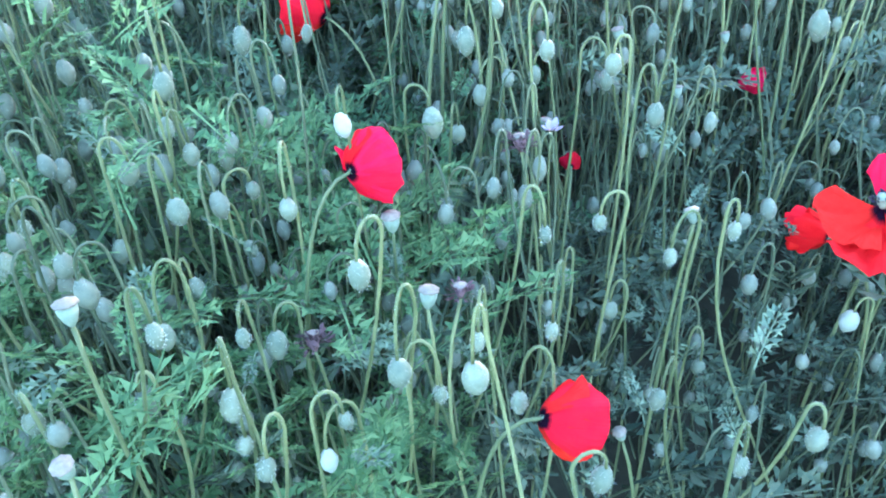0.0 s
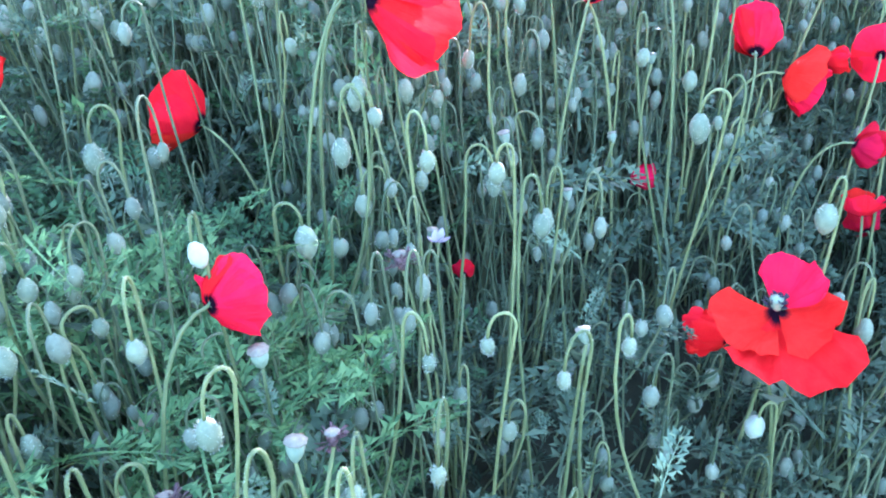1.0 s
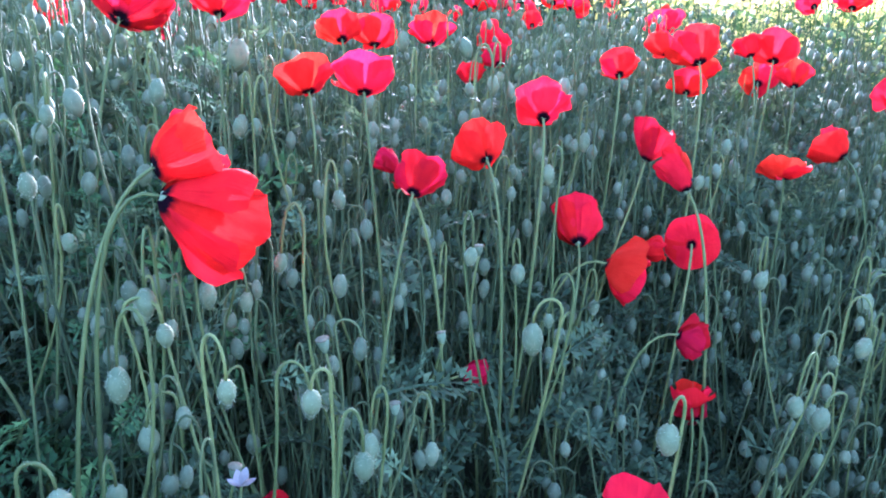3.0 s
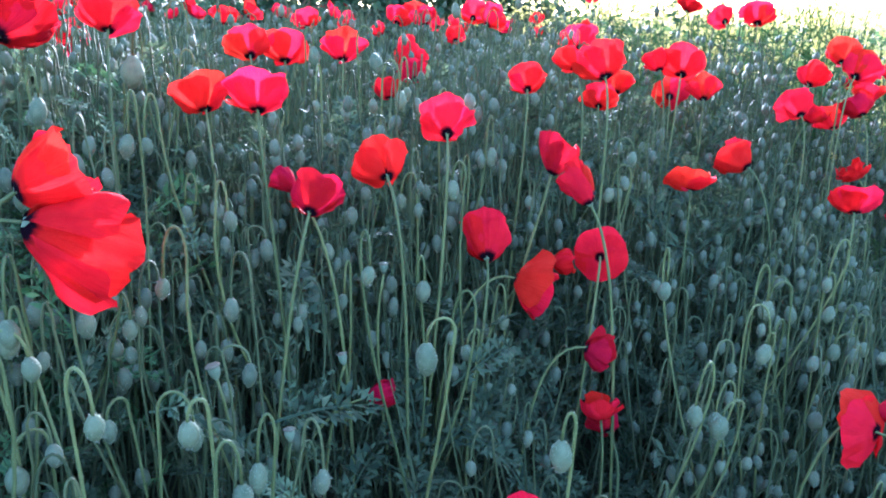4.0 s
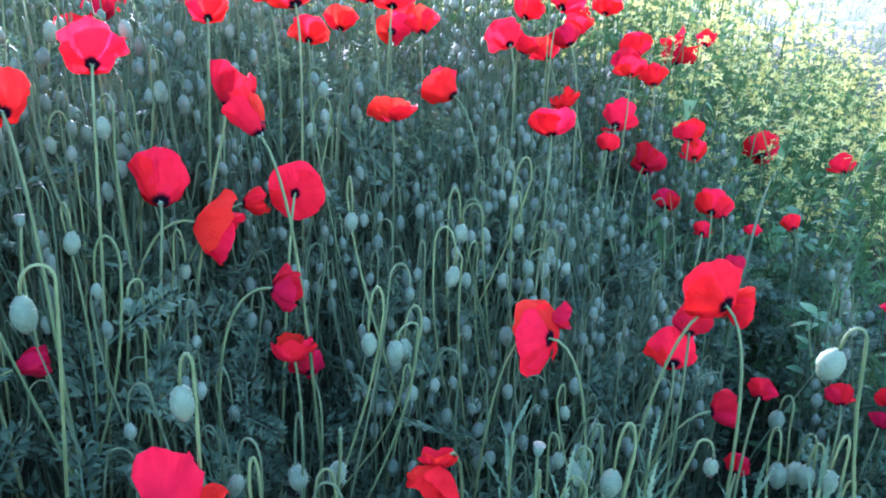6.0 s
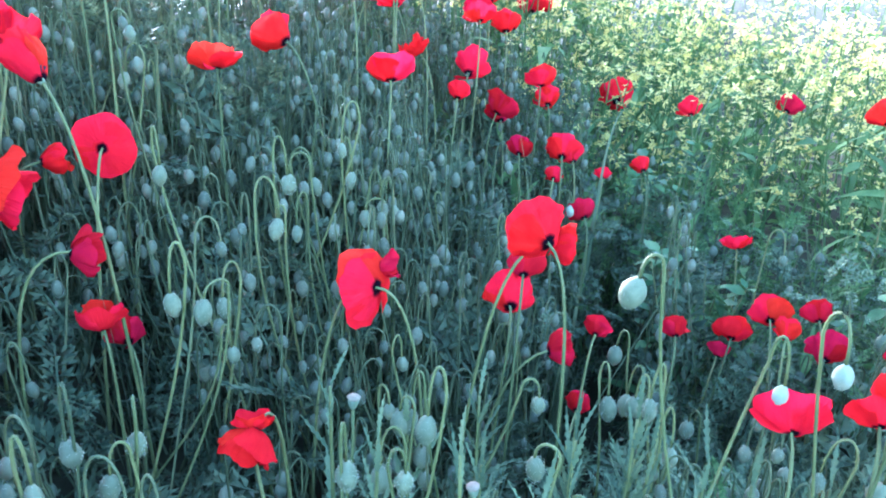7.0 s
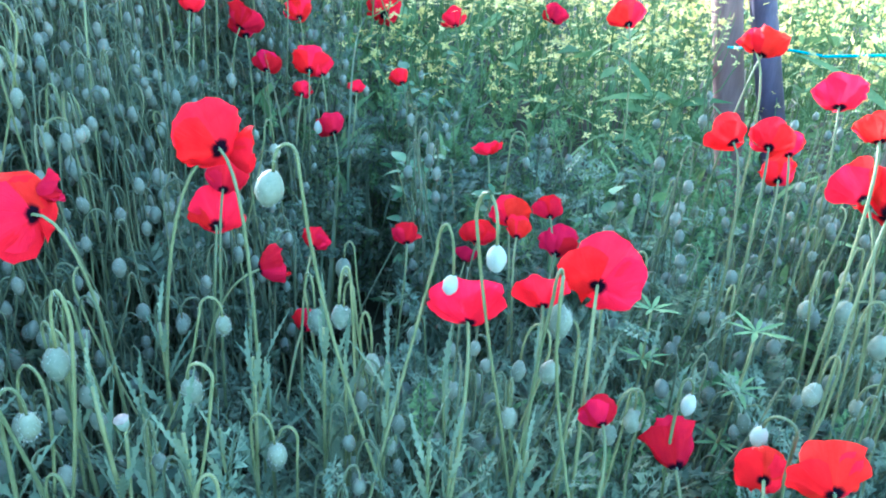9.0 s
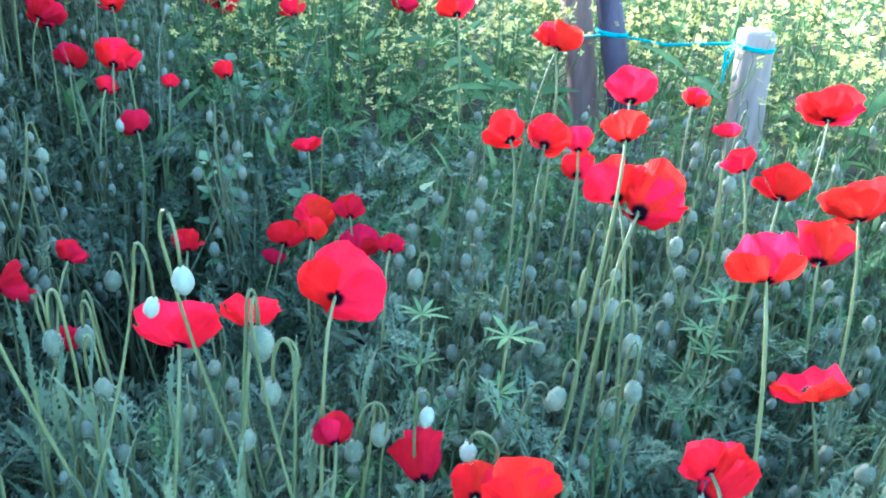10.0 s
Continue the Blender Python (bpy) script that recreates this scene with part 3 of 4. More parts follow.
poppy(1.874, 1.092, 0.630, 0.0517, 53, 51, 46, 0)
poppy(1.843, 0.893, 0.638, 0.0397, 53, 49, 40, 0)
poppy(1.763, 0.487, 0.709, 0.0445, 41, 37, 42, 0)
poppy(2.170, 0.825, 0.619, 0.0459, 2, 45, 41, 1)
poppy(1.440, 0.564, 0.537, 0.0316, 52, 66, 58, 0)
poppy(1.077, 0.458, 0.552, 0.0257, 38, 38, 36, 1)
poppy(0.956, 0.488, 0.584, 0.0218, 19, 33, 45, 1)
poppy(0.895, 0.503, 0.579, 0.0339, -26, 7, 36, 1)
poppy(1.250, 0.465, 0.486, 0.0369, 18, 30, 43, 0)
poppy(1.255, 0.422, 0.529, 0.0354, 31, 21, 46, 0)
poppy(1.227, 0.340, 0.517, 0.0400, 11, 32, 34, 1)
poppy(0.931, 0.483, 0.500, 0.0247, 26, 14, 34, 1)
poppy(1.239, 0.475, 0.458, 0.0229, 17, 40, 35, 1)
# where the camera ends
poppy(0.731, 0.582, 0.670, 0.0432, 104, -16, 62, 0, ruffle=0.9)
poppy(0.743, 0.598, 0.678, 0.0261, -31, 12, 24, 1)
poppy(0.825, 0.463, 0.729, 0.0429, 74, 10, 46, 0)
poppy(0.842, 0.473, 0.723, 0.0291, -30, -8, 42, 0)
poppy(0.890, 0.540, 0.653, 0.0304, 39, 27, 40, 1)
poppy(0.889, 0.552, 0.612, 0.0418, 46, 22, 44, 0)
poppy(0.574, 0.531, 0.616, 0.0336, -172, -53, 42, 0)
poppy(0.574, 0.536, 0.611, 0.0219, 56, 61, 58, 0)
poppy(0.854, 0.244, 0.641, 0.0368, 43, 39, 50, 0)
poppy(0.870, 0.194, 0.666, 0.0269, 34, 37, 48, 0)
poppy(0.959, 0.188, 0.646, 0.0425, 20, 11, 60, 0)
poppy(1.449, 0.199, 0.751, 0.0389, -16, 52, 40, 0, ruffle=1.0)
poppy(1.449, 0.207, 0.755, 0.0305, 57, 36, 30, 0)
poppy(1.448, 0.099, 0.706, 0.0442, 15, 35, 46, 0)
poppy(1.163, 0.036, 0.749, 0.0310, 23, 46, 42, 0)
poppy(1.237, 0.166, 0.700, 0.0322, 42, 21, 48, 0)
poppy(1.251, 0.134, 0.698, 0.0333, 16, 26, 44, 0)
poppy(1.357, 0.127, 0.663, 0.0284, 23, 36, 36, 0)
poppy(1.160, 0.033, 0.698, 0.0371, 37, 21, 36, 0)
poppy(1.153, 0.011, 0.692, 0.0501, -6, 19, 40, 0)
poppy(1.441, -0.018, 0.690, 0.0216, 26, 64, 58, 0)
poppy(1.502, 0.034, 0.701, 0.0250, 3, 51, 42, 0)
poppy(1.356, -0.092, 0.662, 0.0391, 7, 40, 40, 0)
poppy(1.361, -0.049, 0.680, 0.0272, 40, 37, 44, 0)
poppy(1.593, -0.119, 0.694, 0.0473, 10, 43, 50, 0)
poppy(1.290, -0.161, 0.683, 0.0438, 24, 45, 52, 0)
poppy(1.082, -0.100, 0.696, 0.0380, 23, 46, 54, 0)
poppy(1.369, -0.147, 0.597, 0.0517, 4, 34, 42, 0)
poppy(1.145, -0.161, 0.573, 0.0380, 41, 55, 58, 0, ruffle=1.3)
poppy(0.945, -0.101, 0.624, 0.0228, 33, -4, 52, 0)
poppy(0.937, -0.100, 0.608, 0.0449, -27, 35, 14, 0)
poppy(0.860, -0.010, 0.618, 0.0322, 25, 14, 50, 0)
poppy(0.885, 0.029, 0.587, 0.0250, 15, -4, 43, 0)
poppy(0.939, 0.093, 0.521, 0.0457, 35, 23, 28, 1)
poppy(0.898, 0.145, 0.567, 0.0239, 38, 14, 42, 1)
poppy(1.247, 0.362, 0.555, 0.0297, 42, 30, 39, 1)
poppy(1.186, 0.375, 0.545, 0.0297, 21, 37, 38, 0)
poppy(1.409, 0.138, 0.614, 0.0332, 17, 25, 41, 0)
poppy(1.142, 0.246, 0.589, 0.0205, 21, 19, 43, 1)


# ---- nodding buds seen close ----
START_BUDS = [
    (-0.004, 0.522, 0.747, 0.025), (0.021, 0.584, 0.787, 0.024), (0.031, 0.620, 0.725, 0.022), (0.081, 0.684, 0.716, 0.020),
    (0.140, 0.631, 0.732, 0.021), (0.179, 0.599, 0.713, 0.022), (0.396, 0.764, 0.706, 0.018), (-0.052, 0.742, 0.873, 0.022),
    (0.030, 0.656, 0.805, 0.022), (0.493, 0.557, 0.624, 0.024), (0.071, 0.706, 0.793, 0.022), (-0.223, 0.430, 0.697, 0.021),
    (-0.163, 0.408, 0.743, 0.022), (-0.011, 0.298, 0.706, 0.021), (0.155, 0.387, 0.593, 0.020), (-0.186, 0.486, 0.797, 0.022),
    (-0.153, 0.570, 0.798, 0.024), (0.135, 0.490, 0.590, 0.020), (0.101, 0.526, 0.598, 0.019), (0.218, 0.498, 0.518, 0.018),
]
WALK_BUDS = [
    (0.056, 0.342, 0.637, 0.019), (0.011, 0.597, 0.700, 0.020), (-0.035, 0.340, 0.741, 0.022), (0.304, 0.618, 0.778, 0.027),
    (0.375, 0.535, 0.735, 0.026), (0.749, 0.331, 0.754, 0.027), (0.855, 0.174, 0.668, 0.027), (0.580, 0.424, 0.633, 0.026),
    (0.614, 0.404, 0.622, 0.022), (0.470, 0.553, 0.600, 0.026), (0.833, 0.348, 0.615, 0.022), (0.643, 0.415, 0.646, 0.024),
    (0.695, 0.355, 0.622, 0.023), (0.780, 0.422, 0.604, 0.020), (0.745, 0.332, 0.546, 0.021), (0.875, 0.184, 0.611, 0.022),
    (0.624, 0.668, 0.648, 0.022), (0.535, 0.500, 0.560, 0.024), (0.290, 0.839, 0.740, 0.018), (0.469, 0.838, 0.700, 0.018),
    (0.03, 0.30, 0.70, 0.024), (0.10, 0.28, 0.64, 0.023), (-0.10, 0.28, 0.70, 0.023), (-0.16, 0.30, 0.68, 0.022),
]
END_BUDS = [
    (0.856, 0.173, 0.669, 0.022),
    (1.159, 0.223, 0.556, 0.027),
    (1.022, 0.021, 0.578, 0.022),
    (1.043, -0.032, 0.593, 0.022),
    (1.111, -0.014, 0.590, 0.025),
    (1.062, -0.013, 0.555, 0.020),
    (1.264, -0.012, 0.620, 0.024),
    (0.929, 0.149, 0.534, 0.024),
    (0.947, 0.136, 0.543, 0.023),
    (0.943, 0.240, 0.549, 0.020),
    (0.876, 0.412, 0.564, 0.028),
    (0.906, 0.412, 0.555, 0.025),
    (1.003, 0.489, 0.540, 0.026),
    (1.296, 0.301, 0.533, 0.028),
    (1.434, -0.036, 0.635, 0.025),
    (0.994, 0.386, 0.500, 0.024),
    (1.171, 0.021, 0.582, 0.028),
    (1.181, 0.053, 0.569, 0.022),
    (0.674, 0.477, 0.604, 0.026),
    (0.634, 0.454, 0.583, 0.025),
    (0.758, 0.347, 0.525, 0.024),
    (0.679, 0.473, 0.605, 0.027),
    (0.895, 0.396, 0.566, 0.026),
]
CLOSE_BUDS = [
    (-0.246, 0.376, 0.753, 0.014),
    (-0.252, 0.356, 0.741, 0.016),
    (-0.099, 0.279, 0.669, 0.015),
    (-0.086, 0.268, 0.662, 0.018),
    (0.184, 0.301, 0.627, 0.017),
    (0.235, 0.322, 0.626, 0.020),
    (-0.212, 0.275, 0.691, 0.019),
    (-0.109, 0.335, 0.699, 0.015),
    (-0.045, 0.298, 0.668, 0.013),
    (0.030, 0.355, 0.677, 0.016),
    (0.077, 0.369, 0.673, 0.016),
    (0.008, 0.321, 0.666, 0.014),
    (0.164, 0.538, 0.741, 0.020),
    (0.211, 0.458, 0.688, 0.016),
    (0.114, 0.446, 0.705, 0.015),
    (0.076, 0.432, 0.705, 0.014),
    (-0.094, 0.420, 0.736, 0.018),
    (0.161, 0.429, 0.687, 0.015),
]
BANK_BUDS = [
    (0.125, 0.686, 0.824, 0.017),
    (0.084, 0.576, 0.780, 0.019),
    (0.136, 0.576, 0.767, 0.020),
    (0.035, 0.634, 0.820, 0.020),
    (0.556, 0.619, 0.692, 0.023),
    (0.576, 0.609, 0.683, 0.024),
    (0.755, 0.759, 0.718, 0.025),
    (0.700, 0.698, 0.698, 0.024),
    (0.287, 0.726, 0.807, 0.018),
    (0.180, 0.765, 0.850, 0.018),
    (0.030, 0.890, 0.923, 0.026),
    (0.105, 1.033, 0.946, 0.037),
    (0.102, 0.845, 0.899, 0.023),
    (0.484, 0.933, 0.864, 0.024),
    (0.411, 0.860, 0.845, 0.022),
    (0.345, 1.278, 0.950, 0.031),
    (0.415, 1.189, 0.948, 0.031),
    (0.404, 1.032, 0.916, 0.025),
    (0.751, 0.759, 0.718, 0.022),
    (0.703, 0.700, 0.699, 0.020),
    (0.855, 0.724, 0.679, 0.022),
    (0.617, 0.763, 0.751, 0.021),
]
for row in START_BUDS + WALK_BUDS + END_BUDS + CLOSE_BUDS + BANK_BUDS:
    bud_stalk(*row)
PALE_BUDS = [
    # This first bud is only backlit; the pale colour stands in for that light.
    (-0.057, 0.451, 0.781, 0.018),
    (-0.057, 0.290, 0.643, 0.017),
    (0.836, 0.216, 0.709, 0.021),
    (0.845, 0.255, 0.671, 0.018),
    (0.892, 0.040, 0.614, 0.019),
    (0.947, 0.097, 0.578, 0.019),
    (1.272, 0.765, 0.577, 0.021),
    (0.336, 0.502, 0.566, 0.024),
]
for row in PALE_BUDS:
    bud_stalk(*row, BUD_PALE, "pale cream-green swollen poppy bud about to open", 0.5)

HEADS = [
    (-0.158, 0.264, 0.770, 0.012), (0.176, 0.438, 0.708, 0.010), (-0.175, 0.24, 0.69, 0.012), (0.085, 0.60, 0.70, 0.010),
    (-0.03, 0.445, 0.70, 0.014), (0.21, 0.66, 0.70, 0.010), (0.27, 0.74, 0.72, 0.010), (0.16, 0.70, 0.74, 0.012),
    (0.62, 0.47, 0.645, 0.010), (0.66, 0.38, 0.60, 0.010), (0.0, 0.36, 0.70, 0.013), (0.13, 0.37, 0.57, 0.010), (0.33, 0.83, 0.77, 0.010),
]
for row in HEADS:
    seed_head(*row)
for row in ((0.062, 0.509, 0.728, 0.012), (-0.075, 0.36, 0.665, 0.012), (0.02, 0.37, 0.70, 0.009)):
    seed_head(*row, True)


# ---- the crowd of buds and stems behind and between them ----
PATH_LINE = np.array([(0.05, 0.0), (0.1, 0.13), (0.24, 0.12), (0.35, 0.07), (0.54, -0.09)])


def clear_of_path(x, y, gap):
    return np.min(np.hypot(PATH_LINE[:, 0] - x, PATH_LINE[:, 1] - y)) > gap


def furrow(x, y):
    """True in the narrow bare strip between the bank and the near clump."""
    ax, ay, bx, by = 0.98, 0.50, 1.42, 0.74
    s = np.clip(((x - ax) * (bx - ax) + (y - ay) * (by - ay)) / ((bx - ax) ** 2 + (by - ay) ** 2), 0, 1)
    return np.hypot(x - ax - s * (bx - ax), y - ay - s * (by - ay)) < 0.055


def rape_from(x, y):
    """Distance at which the yellow field begins in the direction of (x, y), minus the distance to it."""
    az = np.degrees(np.arctan2(y, x - 0.3))
    return np.interp(az, [-60, -12, 14, 20, 45, 60, 70, 80], [2.2, 2.2, 2.15, 1.75, 1.95, 2.4, 4.0, 30.0]) - np.hypot(x - 0.3, y)


def green_zone(x, y):
    """The leafy strip with few poppies in front of the yellow field."""
    return (x > 1.32) & (y < 0.95) & (y > 0.18) & (y < 0.62 * x)


def in_front(x, y):
    """Greatest height at (x, y) that leaves the open flowers there free."""
    spots = np.array(FLOWER_SPOTS)
    to = np.array((0.3, 0.05)) - spots[:, :2]
    to /= np.linalg.norm(to, axis=1)[:, None]
    low = 9.0
    for k in (0.0, 0.06, 0.12, 0.18):
        q = spots[:, :2] + to * k
        m = np.hypot(q[:, 0] - x, q[:, 1] - y) < 0.062
        if m.any():
            low = min(low, float((spots[m, 2] - 0.055 - 0.25 * k).min()))
    return low


made = 0
while made < 165:
    x, y = rng.uniform(-0.45, 1.55), rng.uniform(-0.25, 1.15)
    if not clear_of_path(x, y, 0.26) or furrow(x, y) or (green_zone(x, y) and rng.random() < 0.75):
        continue
    d = y - 0.45 * x
    if d < -0.75 or (x < 0.2 and y < 0.2):
        continue
    z = float(ground_z(x, y)) + 0.45 + rng.normal() * 0.05
    if z > in_front(x, y):
        continue
    bud_stalk(x, y, z, rng.uniform(0.015, 0.023), hair=0.45)
    made += 1


def field_buds(count, region, drop, name, label):
    """Many more nodding buds: stems in one mesh, buds in another."""
    gs, gb, gh = Geo(), Geo(), Geo()
    got = 0
    while got < count:
        x, y = region()
        if not clear_of_path(x, y, 0.30) or furrow(x, y) or rape_from(x, y) < -0.15 or (green_zone(x, y) and rng.random() < 0.8):
            continue
        far = math.hypot(x - 0.3, y)
        z = float(ground_z(x, y)) + 0.46 - drop * rng.random() + rng.normal() * 0.045
        if z > in_front(x, y):
            continue
        root, top, lean, pts = bud_data(x, y, z, rng.uniform(0.015, 0.023))
        keep = pts if far < 1.4 else pts[::2] if len(pts[::2]) % 2 else np.concatenate((pts[::2], pts[-1:]))
        tube_geo(gs, keep, np.linspace(0.0013, 0.0010, len(keep)), 5 if far < 1.4 else 4, False)
        ln = rng.uniform(0.015, 0.023)
        bud_shape(gb, top, lean, ln, ln * rng.uniform(0.56, 0.70), 7 if far < 1.4 else 5)
        if far < 2.0:
            k = 30
            o = rng.normal(size=(k, 3))
            o /= np.linalg.norm(o, axis=1)[:, None]
            hairs_geo(gh, top + lean / np.linalg.norm(lean) * ln * 0.5 + o * np.array((0.31, 0.31, 0.47)) * ln, o, 0.0016 * rng.uniform(0.5, 1.2, k), 0.00022)
        if far < 1.6:
            stalk_hairs(gh, pts[len(pts) // 2:], 30)
        got += 1
    # Crowd stems and buds use the copies with shade in their colour.
    crowd = tagged(part(name, gs, STEM_SHADED), label, "poppy buds", kind="stuff")
    part("bud_heads", gb, BUD_SHADED, crowd, kind="stuff")
    part("fuzz", gh, HAIR, crowd, "fine pale bristles", kind="stuff")


field_buds(3000, lambda: (rng.uniform(-0.55, 1.6), rng.uniform(0.2, 1.45)), 0.24, "bud_crowd", "dense crowd of nodding poppy buds on thin hooked stems")

field_buds(1100, lambda: (rng.uniform(0.75, 1.95), rng.uniform(-0.6, 0.32)), 0.18, "clump_bud_crowd", "crowd of nodding poppy buds round the red flowers")


def far_spot():
    az, r = radians(rng.uniform(28, 118)), 1.1 + 3.4 * rng.random() ** 1.4
    return 0.3 + r * math.cos(az), r * math.sin(az)


field_buds(3000, far_spot, 0.08, "far_bud_crowd", "backlit poppy buds spread over the bank")

made = 0
while made < 60:
    az, r = radians(rng.uniform(40, 112)), 1.45 + 2.8 * rng.random() ** 1.3
    x, y = 0.3 + r * math.cos(az), r * math.sin(az)
    if rape_from(x, y) < -0.3:
        continue
    z = float(ground_z(x, y)) + 0.49 + rng.normal() * 0.035
    poppy(x, y, z, rng.uniform(0.036, 0.050), rng.normal(70, 45), rng.uniform(25, 70), rng.uniform(36, 58), int(rng.random() < 0.2), "poppies on the crest")
    made += 1


# ---- foliage ----
def foliage(name, label, templates, mat, count, region, low, high, size, pitch, keep=None, clear=True):
    g = Geo()
    xs, ys = [], []
    while len(xs) < count:
        x, y = region()
        if not clear_of_path(x, y, 0.20) or furrow(x, y) or (keep and not keep(x, y)):
            continue
        xs.append(x)
        ys.append(y)
    xs, ys = np.array(xs), np.array(ys)
    zs = ground_z(xs, ys) + low + (high - low) * rng.random(count) ** 1.2
    if clear:
        zs = np.minimum(zs, [in_front(x, y) - 0.03 for x, y in zip(xs, ys)])
    pick = rng.integers(0, len(templates), count)
    for k, (tv, tf) in enumerate(templates):
        m = pick == k
        n = int(m.sum())
        scatter_geo(g, tv, tf, np.stack((xs, ys, zs), axis=1)[m], rng.uniform(0, 2 * math.pi, n),
                    np.radians(rng.uniform(pitch[0], pitch[1], n)), rng.uniform(size[0], size[1], n), rng.normal(size=n) * 0.5)
    return tagged(part(name, g, mat), label, "foliage", kind="stuff")


def near_spot():
    """Anywhere among the near poppies, not on the trodden path."""
    while True:
        x, y = rng.uniform(-0.75, 1.75), rng.uniform(-0.45, 1.5)
        if y > 0.14 or x > 0.62:
            return x, y


def box_spot(x0, x1, y0, y1):
    return lambda: (rng.uniform(x0, x1), rng.uniform(y0, y1))


foliage("poppy_leaves", "deeply cut blue-green poppy leaves, darkened for shade, low among the stems", CUT, LEAF_SHADED, 6800, near_spot, 0.02, 0.37, (0.05, 0.105), (0, 75))
# Paler leaves stay off the mid bank, so its colour reads as shade.
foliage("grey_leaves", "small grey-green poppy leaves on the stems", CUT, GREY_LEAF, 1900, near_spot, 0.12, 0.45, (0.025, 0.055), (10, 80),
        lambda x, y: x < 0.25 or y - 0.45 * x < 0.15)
foliage("feathery_leaves", "bright feathery green leaves among the buds", FINE, FEATHER, 640, box_spot(-0.5, 0.02, 0.18, 0.62), 0.15, 0.46, (0.05, 0.10), (5, 75))
foliage("clump_leaves", "feathery grey-green leaves of the near clump", FINE, GREY_LEAF, 1900, box_spot(0.5, 1.4, -0.45, 0.5), 0.10, 0.40, (0.045, 0.10), (50, 95),
        lambda x, y: y - 0.45 * x < 0.06)
foliage("clump_greens", "fresh green finely cut leaves of the near clump", FINE + LANCE[:1], FEATHER, 1300, box_spot(0.7, 1.9, -0.6, 0.4), 0.05, 0.38, (0.04, 0.085), (50, 95),
        lambda x, y: y - 0.45 * x < -0.1)
foliage("strip_leaves", "leafy green weeds in front of the yellow field", FINE + CUT + LANCE, RAPE_LEAF, 1800, box_spot(1.28, 2.1, -0.4, 1.15), 0.03, 0.38, (0.04, 0.09), (30, 88))
foliage("bank_leaves", "cut green leaves on the bank", CUT, LEAF_SHADED, 2800, far_spot, 0.05, 0.42, (0.06, 0.12), (10, 80))
foliage("bank_broad_leaves", "broad green leaves on the shaded bank", CUT, BROAD, 520, box_spot(-0.55, 0.12, 0.62, 1.15), 0.12, 0.42, (0.04, 0.08), (0, 60))
foliage("grass_blades", "thin grass blades between the stems", GRASS, STEM_SHADED, 350, near_spot, 0.0, 0.06, (0.2, 0.40), (78, 100))
foliage("bank_grass", "thin pale grass on the bank", GRASS, STEM_SHADED, 900, far_spot, 0.0, 0.06, (0.25, 0.44), (78, 100))


def around_spot():
    while True:
        x, y = rng.uniform(-3.6, 3.2), rng.uniform(-3.2, 4.6)
        if not (-0.6 < x < 1.75 and -0.3 < y < 1.4) and rape_from(x, y) > -0.2 and math.hypot(x - 0.3, y + 0.05) > 0.45:
            return x, y


foliage("meadow_grass", "rough green grass and weeds round the poppies", SLIM, RAPE_LEAF, 6500, around_spot, 0.0, 0.06, (0.08, 0.20), (50, 100), clear=False)


def leafy_weed(x, y, height, leaf, count, seed):
    """A bushy weed: branching stems with rounded leaflets."""
    r = np.random.default_rng(seed)
    root = np.array((x, y, float(ground_z(x, y)) - 0.005))
    thing = new("leafy_weed")
    thing.location = root
    tagged(thing, "bushy green weed with small rounded leaflets", "weed", "leafy weeds")
    gl = Geo()
    for b in range(9):
        gs = Geo()
        a, sp = r.uniform(0, 2 * math.pi), r.uniform(0.02, 0.10)
        tip = np.array((math.cos(a) * sp, math.sin(a) * sp, height * r.uniform(0.7, 1.05)))
        pts = bezier(np.zeros(3), np.array((0, 0, height * 0.4)), tip * (0.7, 0.7, 0.8), tip, 9)
        tube_geo(gs, pts, np.linspace(0.002, 0.0009, 9), 5)
        part("stem", gs, STEM, thing)
        n = count
        i = r.integers(2, 9, n)
        scatter_geo(gl, *OVAL[b % 2], pts[i] + r.normal(size=(n, 3)) * 0.006, r.uniform(0, 2 * math.pi, n), np.radians(r.uniform(-25, 45, n)),
                    r.uniform(0.6, 1.3, n) * leaf, r.normal(size=n) * 0.4)
    part("leaves", gl, BROAD, thing, kind="stuff")


def whorled_weed(x, y, height, seed):
    """Goosegrass: a square stem with whorls of narrow leaves."""
    r = np.random.default_rng(seed)
    root = np.array((x, y, float(ground_z(x, y)) - 0.005))
    thing = new("goosegrass")
    thing.location = root
    tagged(thing, "green goosegrass stem with whorls of narrow leaves", "weed", "goosegrass")
    tip = np.array((r.normal() * 0.03, r.normal() * 0.03, height))
    pts = bezier(np.zeros(3), np.array((0, 0, height * 0.4)), tip * (1, 1, 0.7), tip, 16)
    g = Geo()
    tube_geo(g, pts, np.linspace(0.002, 0.0014, 16), 4)
    part("stem", g, STEM, thing)
    for k in (5, 8, 11, 13, 15):
        for q in range(8):
            g = Geo()
            scatter_geo(g, *blade(0.075, 0.12, 5, 0.9), pts[k][None], np.array((q * math.pi / 4 + k,)), np.radians(r.uniform(5, 30, 1)), r.uniform(0.022, 0.032, 1))
            part("leaf", g, FEATHER, thing)


